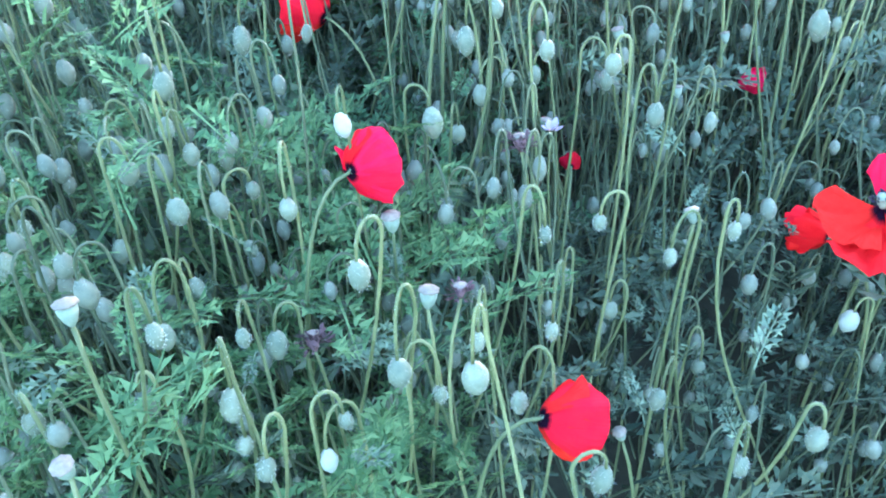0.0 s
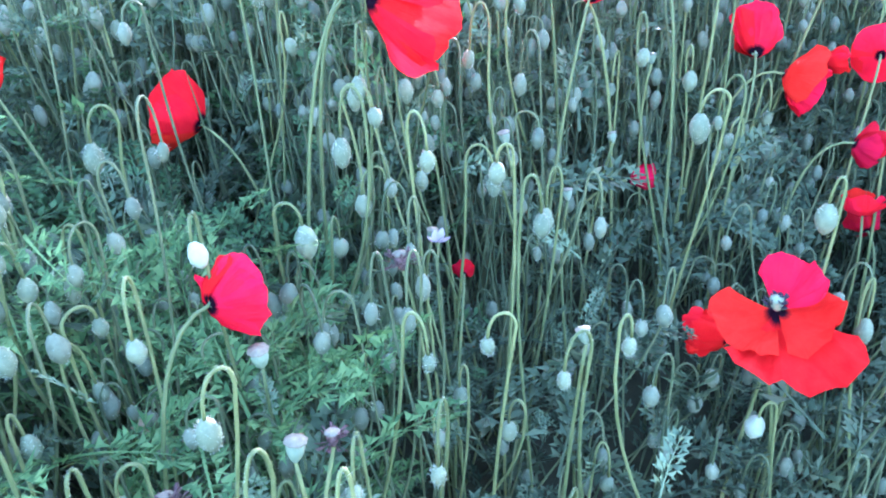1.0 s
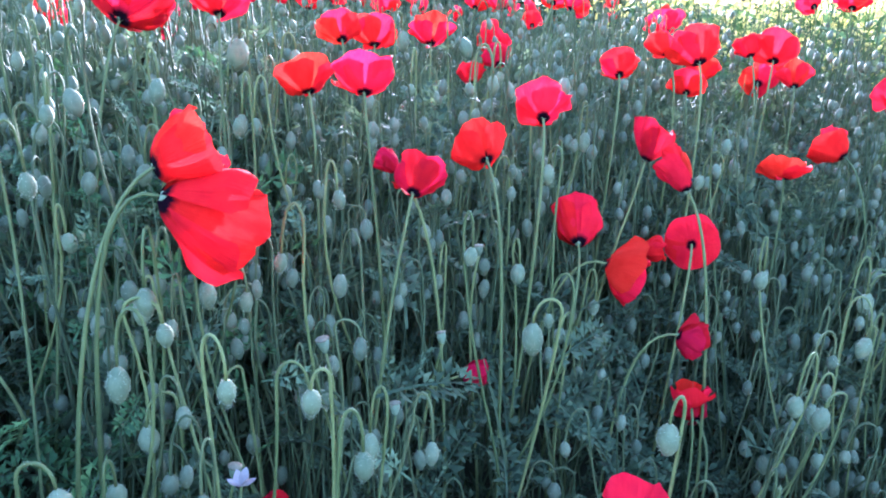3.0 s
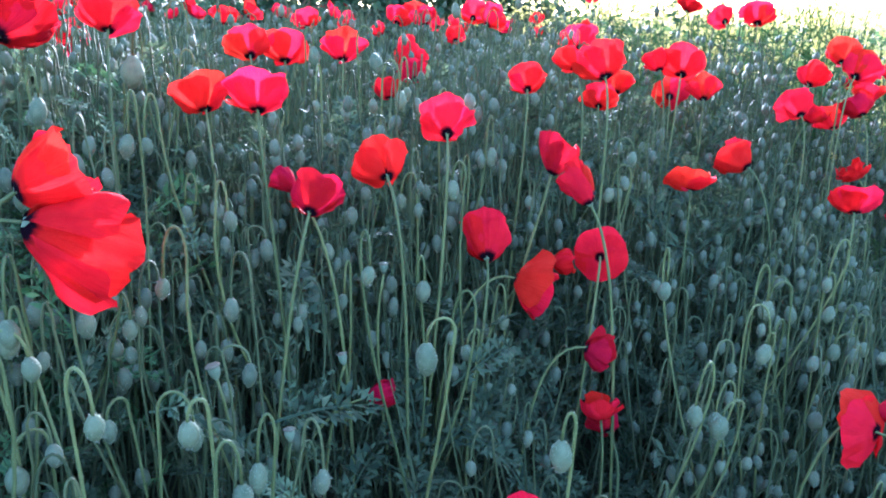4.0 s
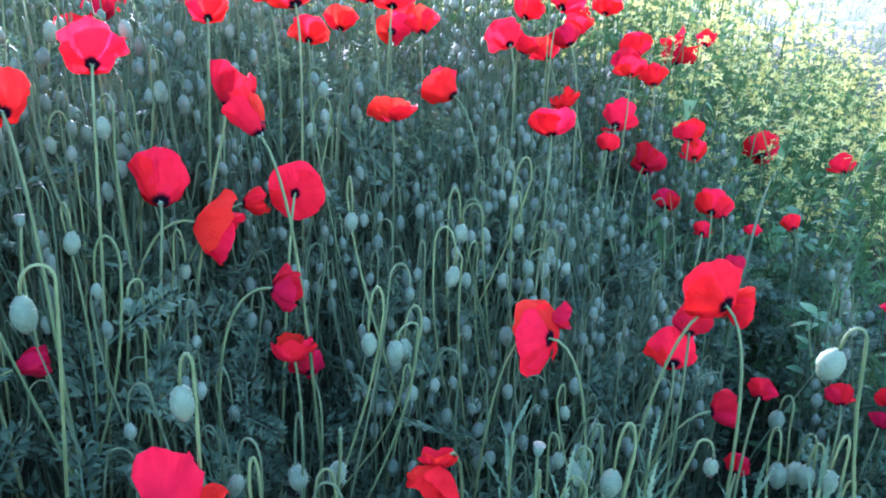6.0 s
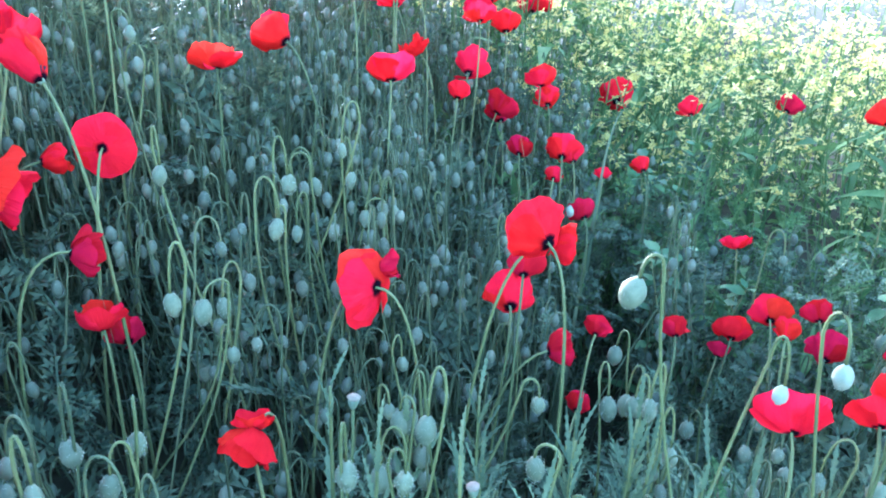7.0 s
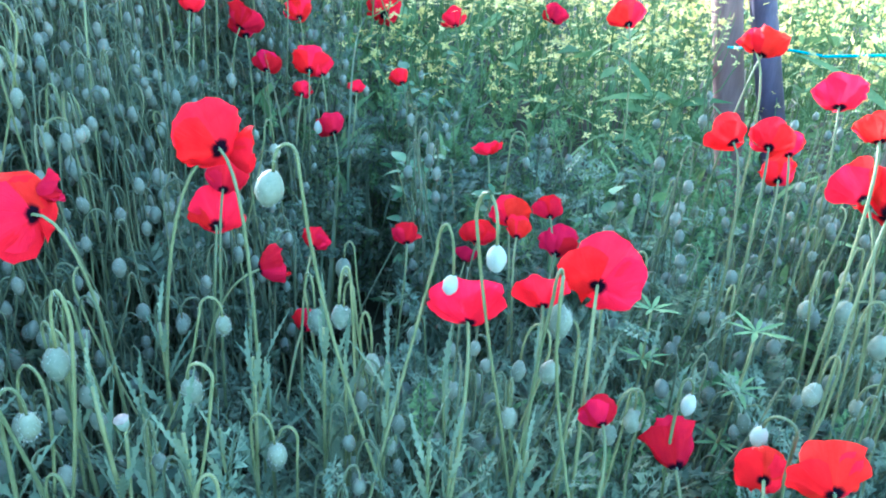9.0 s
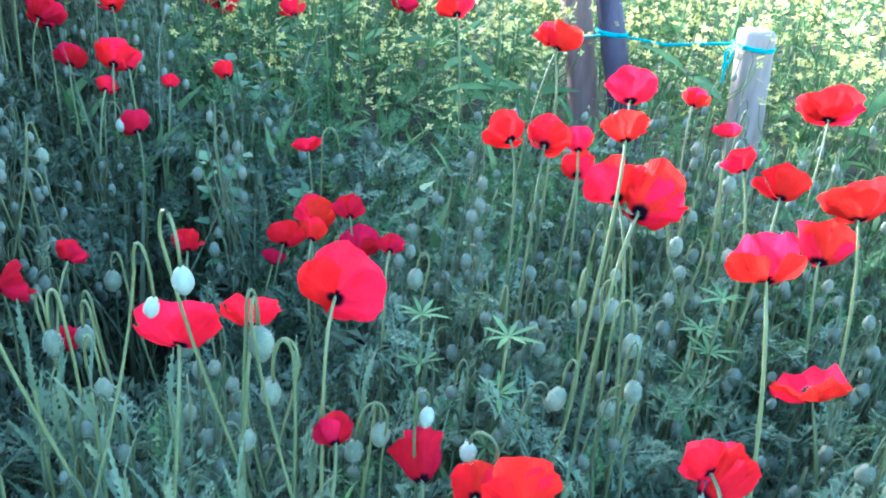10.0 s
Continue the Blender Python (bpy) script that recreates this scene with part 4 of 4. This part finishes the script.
def leafy_shoot(x, y, z, seed):
    """A young poppy shoot: a stem with upright toothed leaves, crowded towards its tip at (x, y, z)."""
    r = np.random.default_rng(seed)
    rx, ry = x + r.normal() * 0.02, y + r.normal() * 0.02
    root = np.array((rx, ry, float(ground_z(rx, ry)) - 0.005))
    thing = new("leafy_shoot")
    thing.location = root
    tagged(thing, "upright grey-green poppy shoot with narrow toothed leaves", "shoot", "leafy poppy shoots")
    tip = np.array((x, y, z)) - root
    pts = bezier(np.zeros(3), np.array((0, 0, tip[2] * 0.4)), tip * (0.9, 0.9, 0.7), tip, 16)
    g = Geo()
    tube_geo(g, pts, np.linspace(0.0026, 0.0014, 16), 6)
    stem = part("stem", g, STEM, thing)
    g = Geo()
    stalk_hairs(g, pts[6:], 90)
    part("fuzz", g, HAIR, stem, "fine pale bristles", kind="stuff")
    for k in range(22):
        s = 6 + int(9 * (k / 21) ** 0.8)
        up = 30 + 48 * k / 21 + r.normal() * 10
        g = Geo()
        scatter_geo(g, *TOOTHED[k % 3], pts[min(15, s)][None], np.array((k * 2.4 + r.normal() * 0.3,)), np.radians(np.array((up,))),
                    np.array((0.072 - 0.030 * k / 21,)) * r.uniform(0.75, 1.15), r.normal(size=1) * 0.4)
        part("leaf", g, SHOOT_LEAF, thing)


SHOOTS = [
    (0.624, 0.504, 0.646), (0.675, 0.472, 0.633), (0.753, 0.465, 0.603), (0.811, 0.345, 0.617), (0.758, 0.366, 0.610), (0.645, 0.382, 0.643),
    (0.608, 0.426, 0.648), (0.809, 0.281, 0.614), (0.661, 0.322, 0.627), (0.827, 0.350, 0.567), (0.787, 0.385, 0.582), (0.686, 0.398, 0.604),
    (0.718, 0.360, 0.573), (0.810, 0.223, 0.561), (0.905, 0.238, 0.535), (0.845, 0.299, 0.543), (0.917, 0.176, 0.535), (1.074, 0.163, 0.520),
    (0.826, 0.336, 0.583), (0.857, 0.263, 0.578), (0.968, 0.235, 0.532), (1.133, 0.101, 0.515), (1.084, -0.025, 0.523), (1.233, -0.053, 0.501),
    (0.967, -0.010, 0.548), (0.825, 0.172, 0.578), (0.781, 0.225, 0.588), (0.993, 0.182, 0.532),
]
for n, row in enumerate(SHOOTS):
    leafy_shoot(*row, 300 + n)


leafy_weed(1.334, 0.564, 0.439, 0.028, 16, 21)
leafy_weed(1.356, 0.312, 0.489, 0.036, 12, 22)
leafy_weed(-0.028, 1.005, 0.337, 0.032, 14, 23)
leafy_weed(1.669, 0.827, 0.481, 0.030, 14, 24)
whorled_weed(1.091, 0.165, 0.467, 31)
whorled_weed(1.208, -0.093, 0.510, 32)
whorled_weed(1.237, -0.039, 0.462, 33)
whorled_weed(1.047, 0.113, 0.503, 34)


def long_leaf(x, y, z, az, length, rise, droop, mat):
    """A single long grass leaf that rises from the ground and arches over."""
    root = np.array((x, y, float(ground_z(x, y))))
    thing = new("grass_leaf")
    thing.location = root
    tagged(thing, "long blue-green grass leaf arching over the weeds", "grass leaf", "long grass leaves")
    side = np.array((math.cos(az), math.sin(az), 0.0))
    h = z - root[2]
    pts = bezier(np.zeros(3), np.array((0, 0, h * 0.7)), np.array((0, 0, h + rise)), side * length + np.array((0, 0, h - droop)), 18)
    across = np.array((-math.sin(az), math.cos(az), 0.0))
    v, f = [], []
    for i, p in enumerate(pts):
        w = 0.006 * math.sin(math.pi * min(0.98, (0.12 + 0.88 * i / 17)) ** 0.7) + 0.0006
        v += [p - across * w, p + np.array((0, 0, -0.0015)), p + across * w]
    for i in range(17):
        for j in (0, 1):
            f.append((3 * i + j, 3 * i + 3 + j, 3 * i + 4 + j, 3 * i + 1 + j))
    g = Geo()
    g.add(v, f)
    part("blade", g, mat, thing)


long_leaf(1.876, 0.905, 0.776, -0.9, 0.15, 0.05, 0.05, GREY_LEAF)
long_leaf(1.350, 0.775, 0.708, -0.6, 0.03, 0.0, -0.02, GREY_LEAF)
long_leaf(1.643, 1.020, 0.630, -0.9, 0.06, 0.0, 0.0, GREY_LEAF)


def faded_flower(x, y, z, size, mat, label):
    """A small withered flower head on its own stem."""
    root = np.array((x + 0.02, y + 0.01, float(ground_z(x + 0.02, y + 0.01)) - 0.006))
    thing = new("faded_flower")
    thing.location = root
    tagged(thing, label, "flower", "faded flowers")
    p = np.array((x, y, z)) - root
    g = Geo()
    tube_geo(g, bezier(np.zeros(3), np.array((0, 0, p[2] * 0.5)), p - np.array((0.01, 0, 0.08)), p, 12), np.linspace(0.0016, 0.001, 12), 5)
    part("stem", g, STEM, thing)
    for k in range(7):
        g = Geo()
        scatter_geo(g, *blade(0.30, -0.25, 5, 0.9), p[None], np.array((k * 0.9,)), np.radians(rng.uniform(-5, 45, 1)), np.array((size * rng.uniform(0.8, 1.1),)))
        part("petal", g, mat, thing)


faded_flower(0.090, 0.575, 0.712, 0.011, LILAC, "small faded lilac flower on a thin stem")
faded_flower(-0.127, 0.470, 0.633, 0.01, STRAW, "dry straw-coloured petal on a thin stem")



# ---- the yellow field ----
def rape_field():
    gs, gl, gf = Geo(), Geo(), Geo()
    q = 0.5
    fl = np.array([(0, 0, 0), (q, -0.28, 0.12), (1, 0, 0.1), (q, 0.28, 0.12), (-q, -0.28, 0.12), (-1, 0, 0.1), (-q, 0.28, 0.12),
                   (-0.28, q, 0.12), (0, 1, 0.1), (0.28, q, 0.12), (-0.28, -q, 0.12), (0, -1, 0.1), (0.28, -q, 0.12)])
    ff = [(0, 1, 2, 3), (0, 6, 5, 4), (0, 9, 8, 7), (0, 10, 11, 12)]
    simple = (np.array([(1, 0, 0), (-0.5, 0.87, 0.2), (-0.5, -0.87, 0.1)]), [(0, 1, 2)])
    got = 0
    while got < 1350:
        az = radians(rng.uniform(-38, 76))
        near = got < 620
        r = 1.6 + 2.1 * rng.random() if near else 3.2 + 11 * rng.random() ** 1.5
        x, y = 0.3 + r * math.cos(az), r * math.sin(az)
        if rape_from(x, y) > 0.25 * rng.random():
            continue
        if math.hypot(x - 2.38, y - 0.36) < 0.07 or math.hypot(x - 2.43, y - 0.02) < 0.08:
            continue
        got += 1
        root = np.array((x, y, float(ground_z(x, y)) - 0.01))
        h = rng.uniform(0.46, 0.64) * (1.0 if near else 1.05)
        top = root + (rng.normal() * 0.05, rng.normal() * 0.05, h)
        main = bezier(root, root + (0, 0, h * 0.4), top - np.array((0, 0, h * 0.3)), top, 6)
        tube_geo(gs, main, np.linspace(0.004, 0.0015, 6), 4, False)
        heads = [top]
        for b in range(6 if near else 4):
            s = main[rng.integers(2, 5)]
            a = rng.uniform(0, 2 * math.pi)
            e = s + np.array((math.cos(a) * 0.09, math.sin(a) * 0.09, rng.uniform(0.10, 0.22)))
            tube_geo(gs, bezier(s, s + (math.cos(a) * 0.06, math.sin(a) * 0.06, 0.03), e - np.array((0, 0, 0.05)), e, 4), np.linspace(0.002, 0.001, 4), 3, False)
            heads.append(e)
        n = 9 if near else 6
        scatter_geo(gl, *SLIM[got % 2], main[rng.integers(0, 5, n)], rng.uniform(0, 2 * math.pi, n), np.radians(rng.uniform(0, 60, n)),
                    rng.uniform(0.06, 0.13, n), rng.normal(size=n) * 0.4)
        for hd in heads:
            n = 5 if near else 4
            p = hd + rng.normal(size=(n, 3)) * (0.016, 0.016, 0.020)
            tv, tf = (fl, ff) if near else simple
            scatter_geo(gf, tv, tf, p, rng.uniform(0, 6.28, n), rng.normal(size=n) * 0.5, rng.uniform(0.008, 0.012, n) * (1 if near else 1.7), rng.normal(size=n) * 0.5)
    field = tagged(part("rape_field", gs, RAPE_LEAF), "tall flowering rape with pale yellow blossoms behind the posts", "field", kind="stuff")
    part("leaves", gl, RAPE_LEAF, field, kind="stuff")
    part("blossoms", gf, RAPE_FLOWER, field, "small pale yellow four-petalled blossoms", kind="stuff")


rape_field()


# ---- bushes at the edge of the field ----
def bush(x, y, rx, ry, h, seed, blooms):
    r = np.random.default_rng(seed)
    root = np.array((x, y, float(ground_z(x, y)) - 0.02))
    thing = new("bush")
    thing.location = root
    tagged(thing, "dark green leafy bush with small red blooms at the field's edge", "bush", "bushes at the edge")
    gl, gf = Geo(), Geo()
    for b in range(26):
        gs = Geo()
        a, sp = r.uniform(0, 2 * math.pi), r.random() ** 0.5
        tip = np.array((math.cos(a) * sp * rx, math.sin(a) * sp * ry, h * (1 - 0.55 * sp * sp) * r.uniform(0.75, 1.12)))
        pts = bezier(np.zeros(3), np.array((0, 0, h * 0.35)), tip * (0.7, 0.7, 0.7), tip, 7)
        tube_geo(gs, pts, np.linspace(0.012, 0.003, 7), 5)
        part("branch", gs, BROWN_WOOD, thing)
        for c in range(7):
            o = pts[r.integers(2, 7)] + r.normal(size=3) * (0.10, 0.10, 0.06)
            n = 24
            scatter_geo(gl, *OVAL[c % 2], o + r.normal(size=(n, 3)) * (0.06, 0.06, 0.045), r.uniform(0, 6.28, n), np.radians(r.uniform(-40, 60, n)),
                        r.uniform(0.05, 0.085, n), r.normal(size=n) * 0.5)
    part("leaves", gl, HEDGE, thing, kind="stuff")
    for b in range(blooms):
        a, sp = r.uniform(0, 2 * math.pi), r.random() ** 0.5
        c = np.array((math.cos(a) * sp * rx, math.sin(a) * sp * ry, h * (1 - 0.5 * sp * sp) * r.uniform(0.75, 1.05)))
        n = 6
        scatter_geo(gf, *OVAL[0], np.repeat(c[None], n, 0), np.linspace(0, 6.28, n), np.radians(r.uniform(20, 70, n)), r.uniform(0.03, 0.045, n))
    if blooms:
        part("blooms", gf, FAR_RED, thing, "small red blooms", kind="stuff")


bush(0.75, 4.9, 0.75, 0.5, 0.98, 1, 16)
bush(1.75, 5.2, 0.8, 0.5, 0.80, 2, 16)
bush(-0.5, 5.2, 0.8, 0.5, 0.90, 3, 8)
bush(2.65, 5.0, 0.6, 0.45, 0.72, 4, 3)
bush(-1.9, 4.6, 0.9, 0.5, 0.90, 5, 6)
bush(3.5, 4.6, 0.4, 0.4, 0.66, 6, 0)


# ---- posts and rope ----
def post(name, x, y, top, radius, mat, label, lean, seed):
    r = np.random.default_rng(seed)
    base = float(ground_z(x, y)) - 0.05
    g = Geo()
    sides, rings = 20, 14
    v = []
    for i in range(rings):
        s = i / (rings - 1)
        for j in range(sides):
            a = 2 * math.pi * j / sides
            q = radius * (1.05 - 0.08 * s) * (1 + 0.035 * noise.noise(Vector((math.cos(a) * 1.5, math.sin(a) * 1.5, s * 3 + seed))))
            v.append((q * math.cos(a) + lean[0] * s, q * math.sin(a) + lean[1] * s, s * (top - base)))
    for k, dz in ((0.9, 0.004), (0.5, 0.006)):
        for j in range(sides):
            a = 2 * math.pi * j / sides
            q = radius * 0.97 * k
            v.append((q * math.cos(a) + lean[0], q * math.sin(a) + lean[1], top - base + dz + r.normal() * 0.0008))
    rings += 2
    f = [(i * sides + j, i * sides + (j + 1) % sides, (i + 1) * sides + (j + 1) % sides, (i + 1) * sides + j) for i in range(rings - 1) for j in range(sides)]
    f.append(tuple(range((rings - 1) * sides, rings * sides)))
    g.add(v, f)
    ob = part(name, g, mat)
    ob.location = (x, y, base)
    return tagged(ob, label, "post", "field posts")


post("wooden_post", 2.446, -0.010, 0.654, 0.042, WOOD, "round weathered grey wooden post with a flat sawn top", (-0.035, 0.065), 3)
post("dark_pole", 2.432, 0.208, 1.10, 0.032, DARK_POLE, "thin dark purple-brown pole leaning among the rape", (-0.063, 0.312), 5)
post("wooden_post", 2.500, 0.360, 0.95, 0.038, BROWN_WOOD, "brown wooden post half hidden by rape", (-0.080, 0.190), 8)


def rope_piece(points, radius, parent, name="strand"):
    g = Geo()
    pts = [np.array(p) for p in points]
    fine = []
    for a, b in zip(pts, pts[1:]):
        fine += [a + (b - a) * s for s in np.linspace(0, 1, 8, endpoint=False)]
    fine.append(pts[-1])
    tube_geo(g, np.array(fine), [radius] * len(fine), 6)
    return part(name, g, ROPE, parent)


def loop(x, y, z, radius, turns, parent):
    a = np.linspace(0, 2 * math.pi * turns, 28 * turns)
    g = Geo()
    tube_geo(g, np.stack((x + radius * np.cos(a), y + radius * np.sin(a), z + 0.004 * a / 6.28 + 0.003 * np.sin(a)), axis=1), [0.0032] * len(a), 6)
    return part("loop", g, ROPE, parent)


rope = tagged(new("rope"), "teal plastic rope tied between the dark pole and the post", "rope")
loop(2.398, 0.376, 0.602, 0.037, 2, rope)
loop(2.411, 0.055, 0.620, 0.045, 2, rope)
rope_piece([(2.368, 0.351, 0.606), (2.353, 0.236, 0.606), (2.345, 0.090, 0.634)], 0.0032, rope)
rope_piece([(2.333, 0.088, 0.636), (2.318, 0.100, 0.615), (2.313, 0.094, 0.587), (2.306, 0.091, 0.551)], 0.003, rope, "loose_end")
rope_piece([(2.332, 0.086, 0.629), (2.316, 0.088, 0.599), (2.312, 0.098, 0.584)], 0.0028, rope, "loose_end")
rope_piece([(2.363, 0.386, 0.602), (2.378, 0.426, 0.590), (2.411, 0.461, 0.582)], 0.0032, rope)
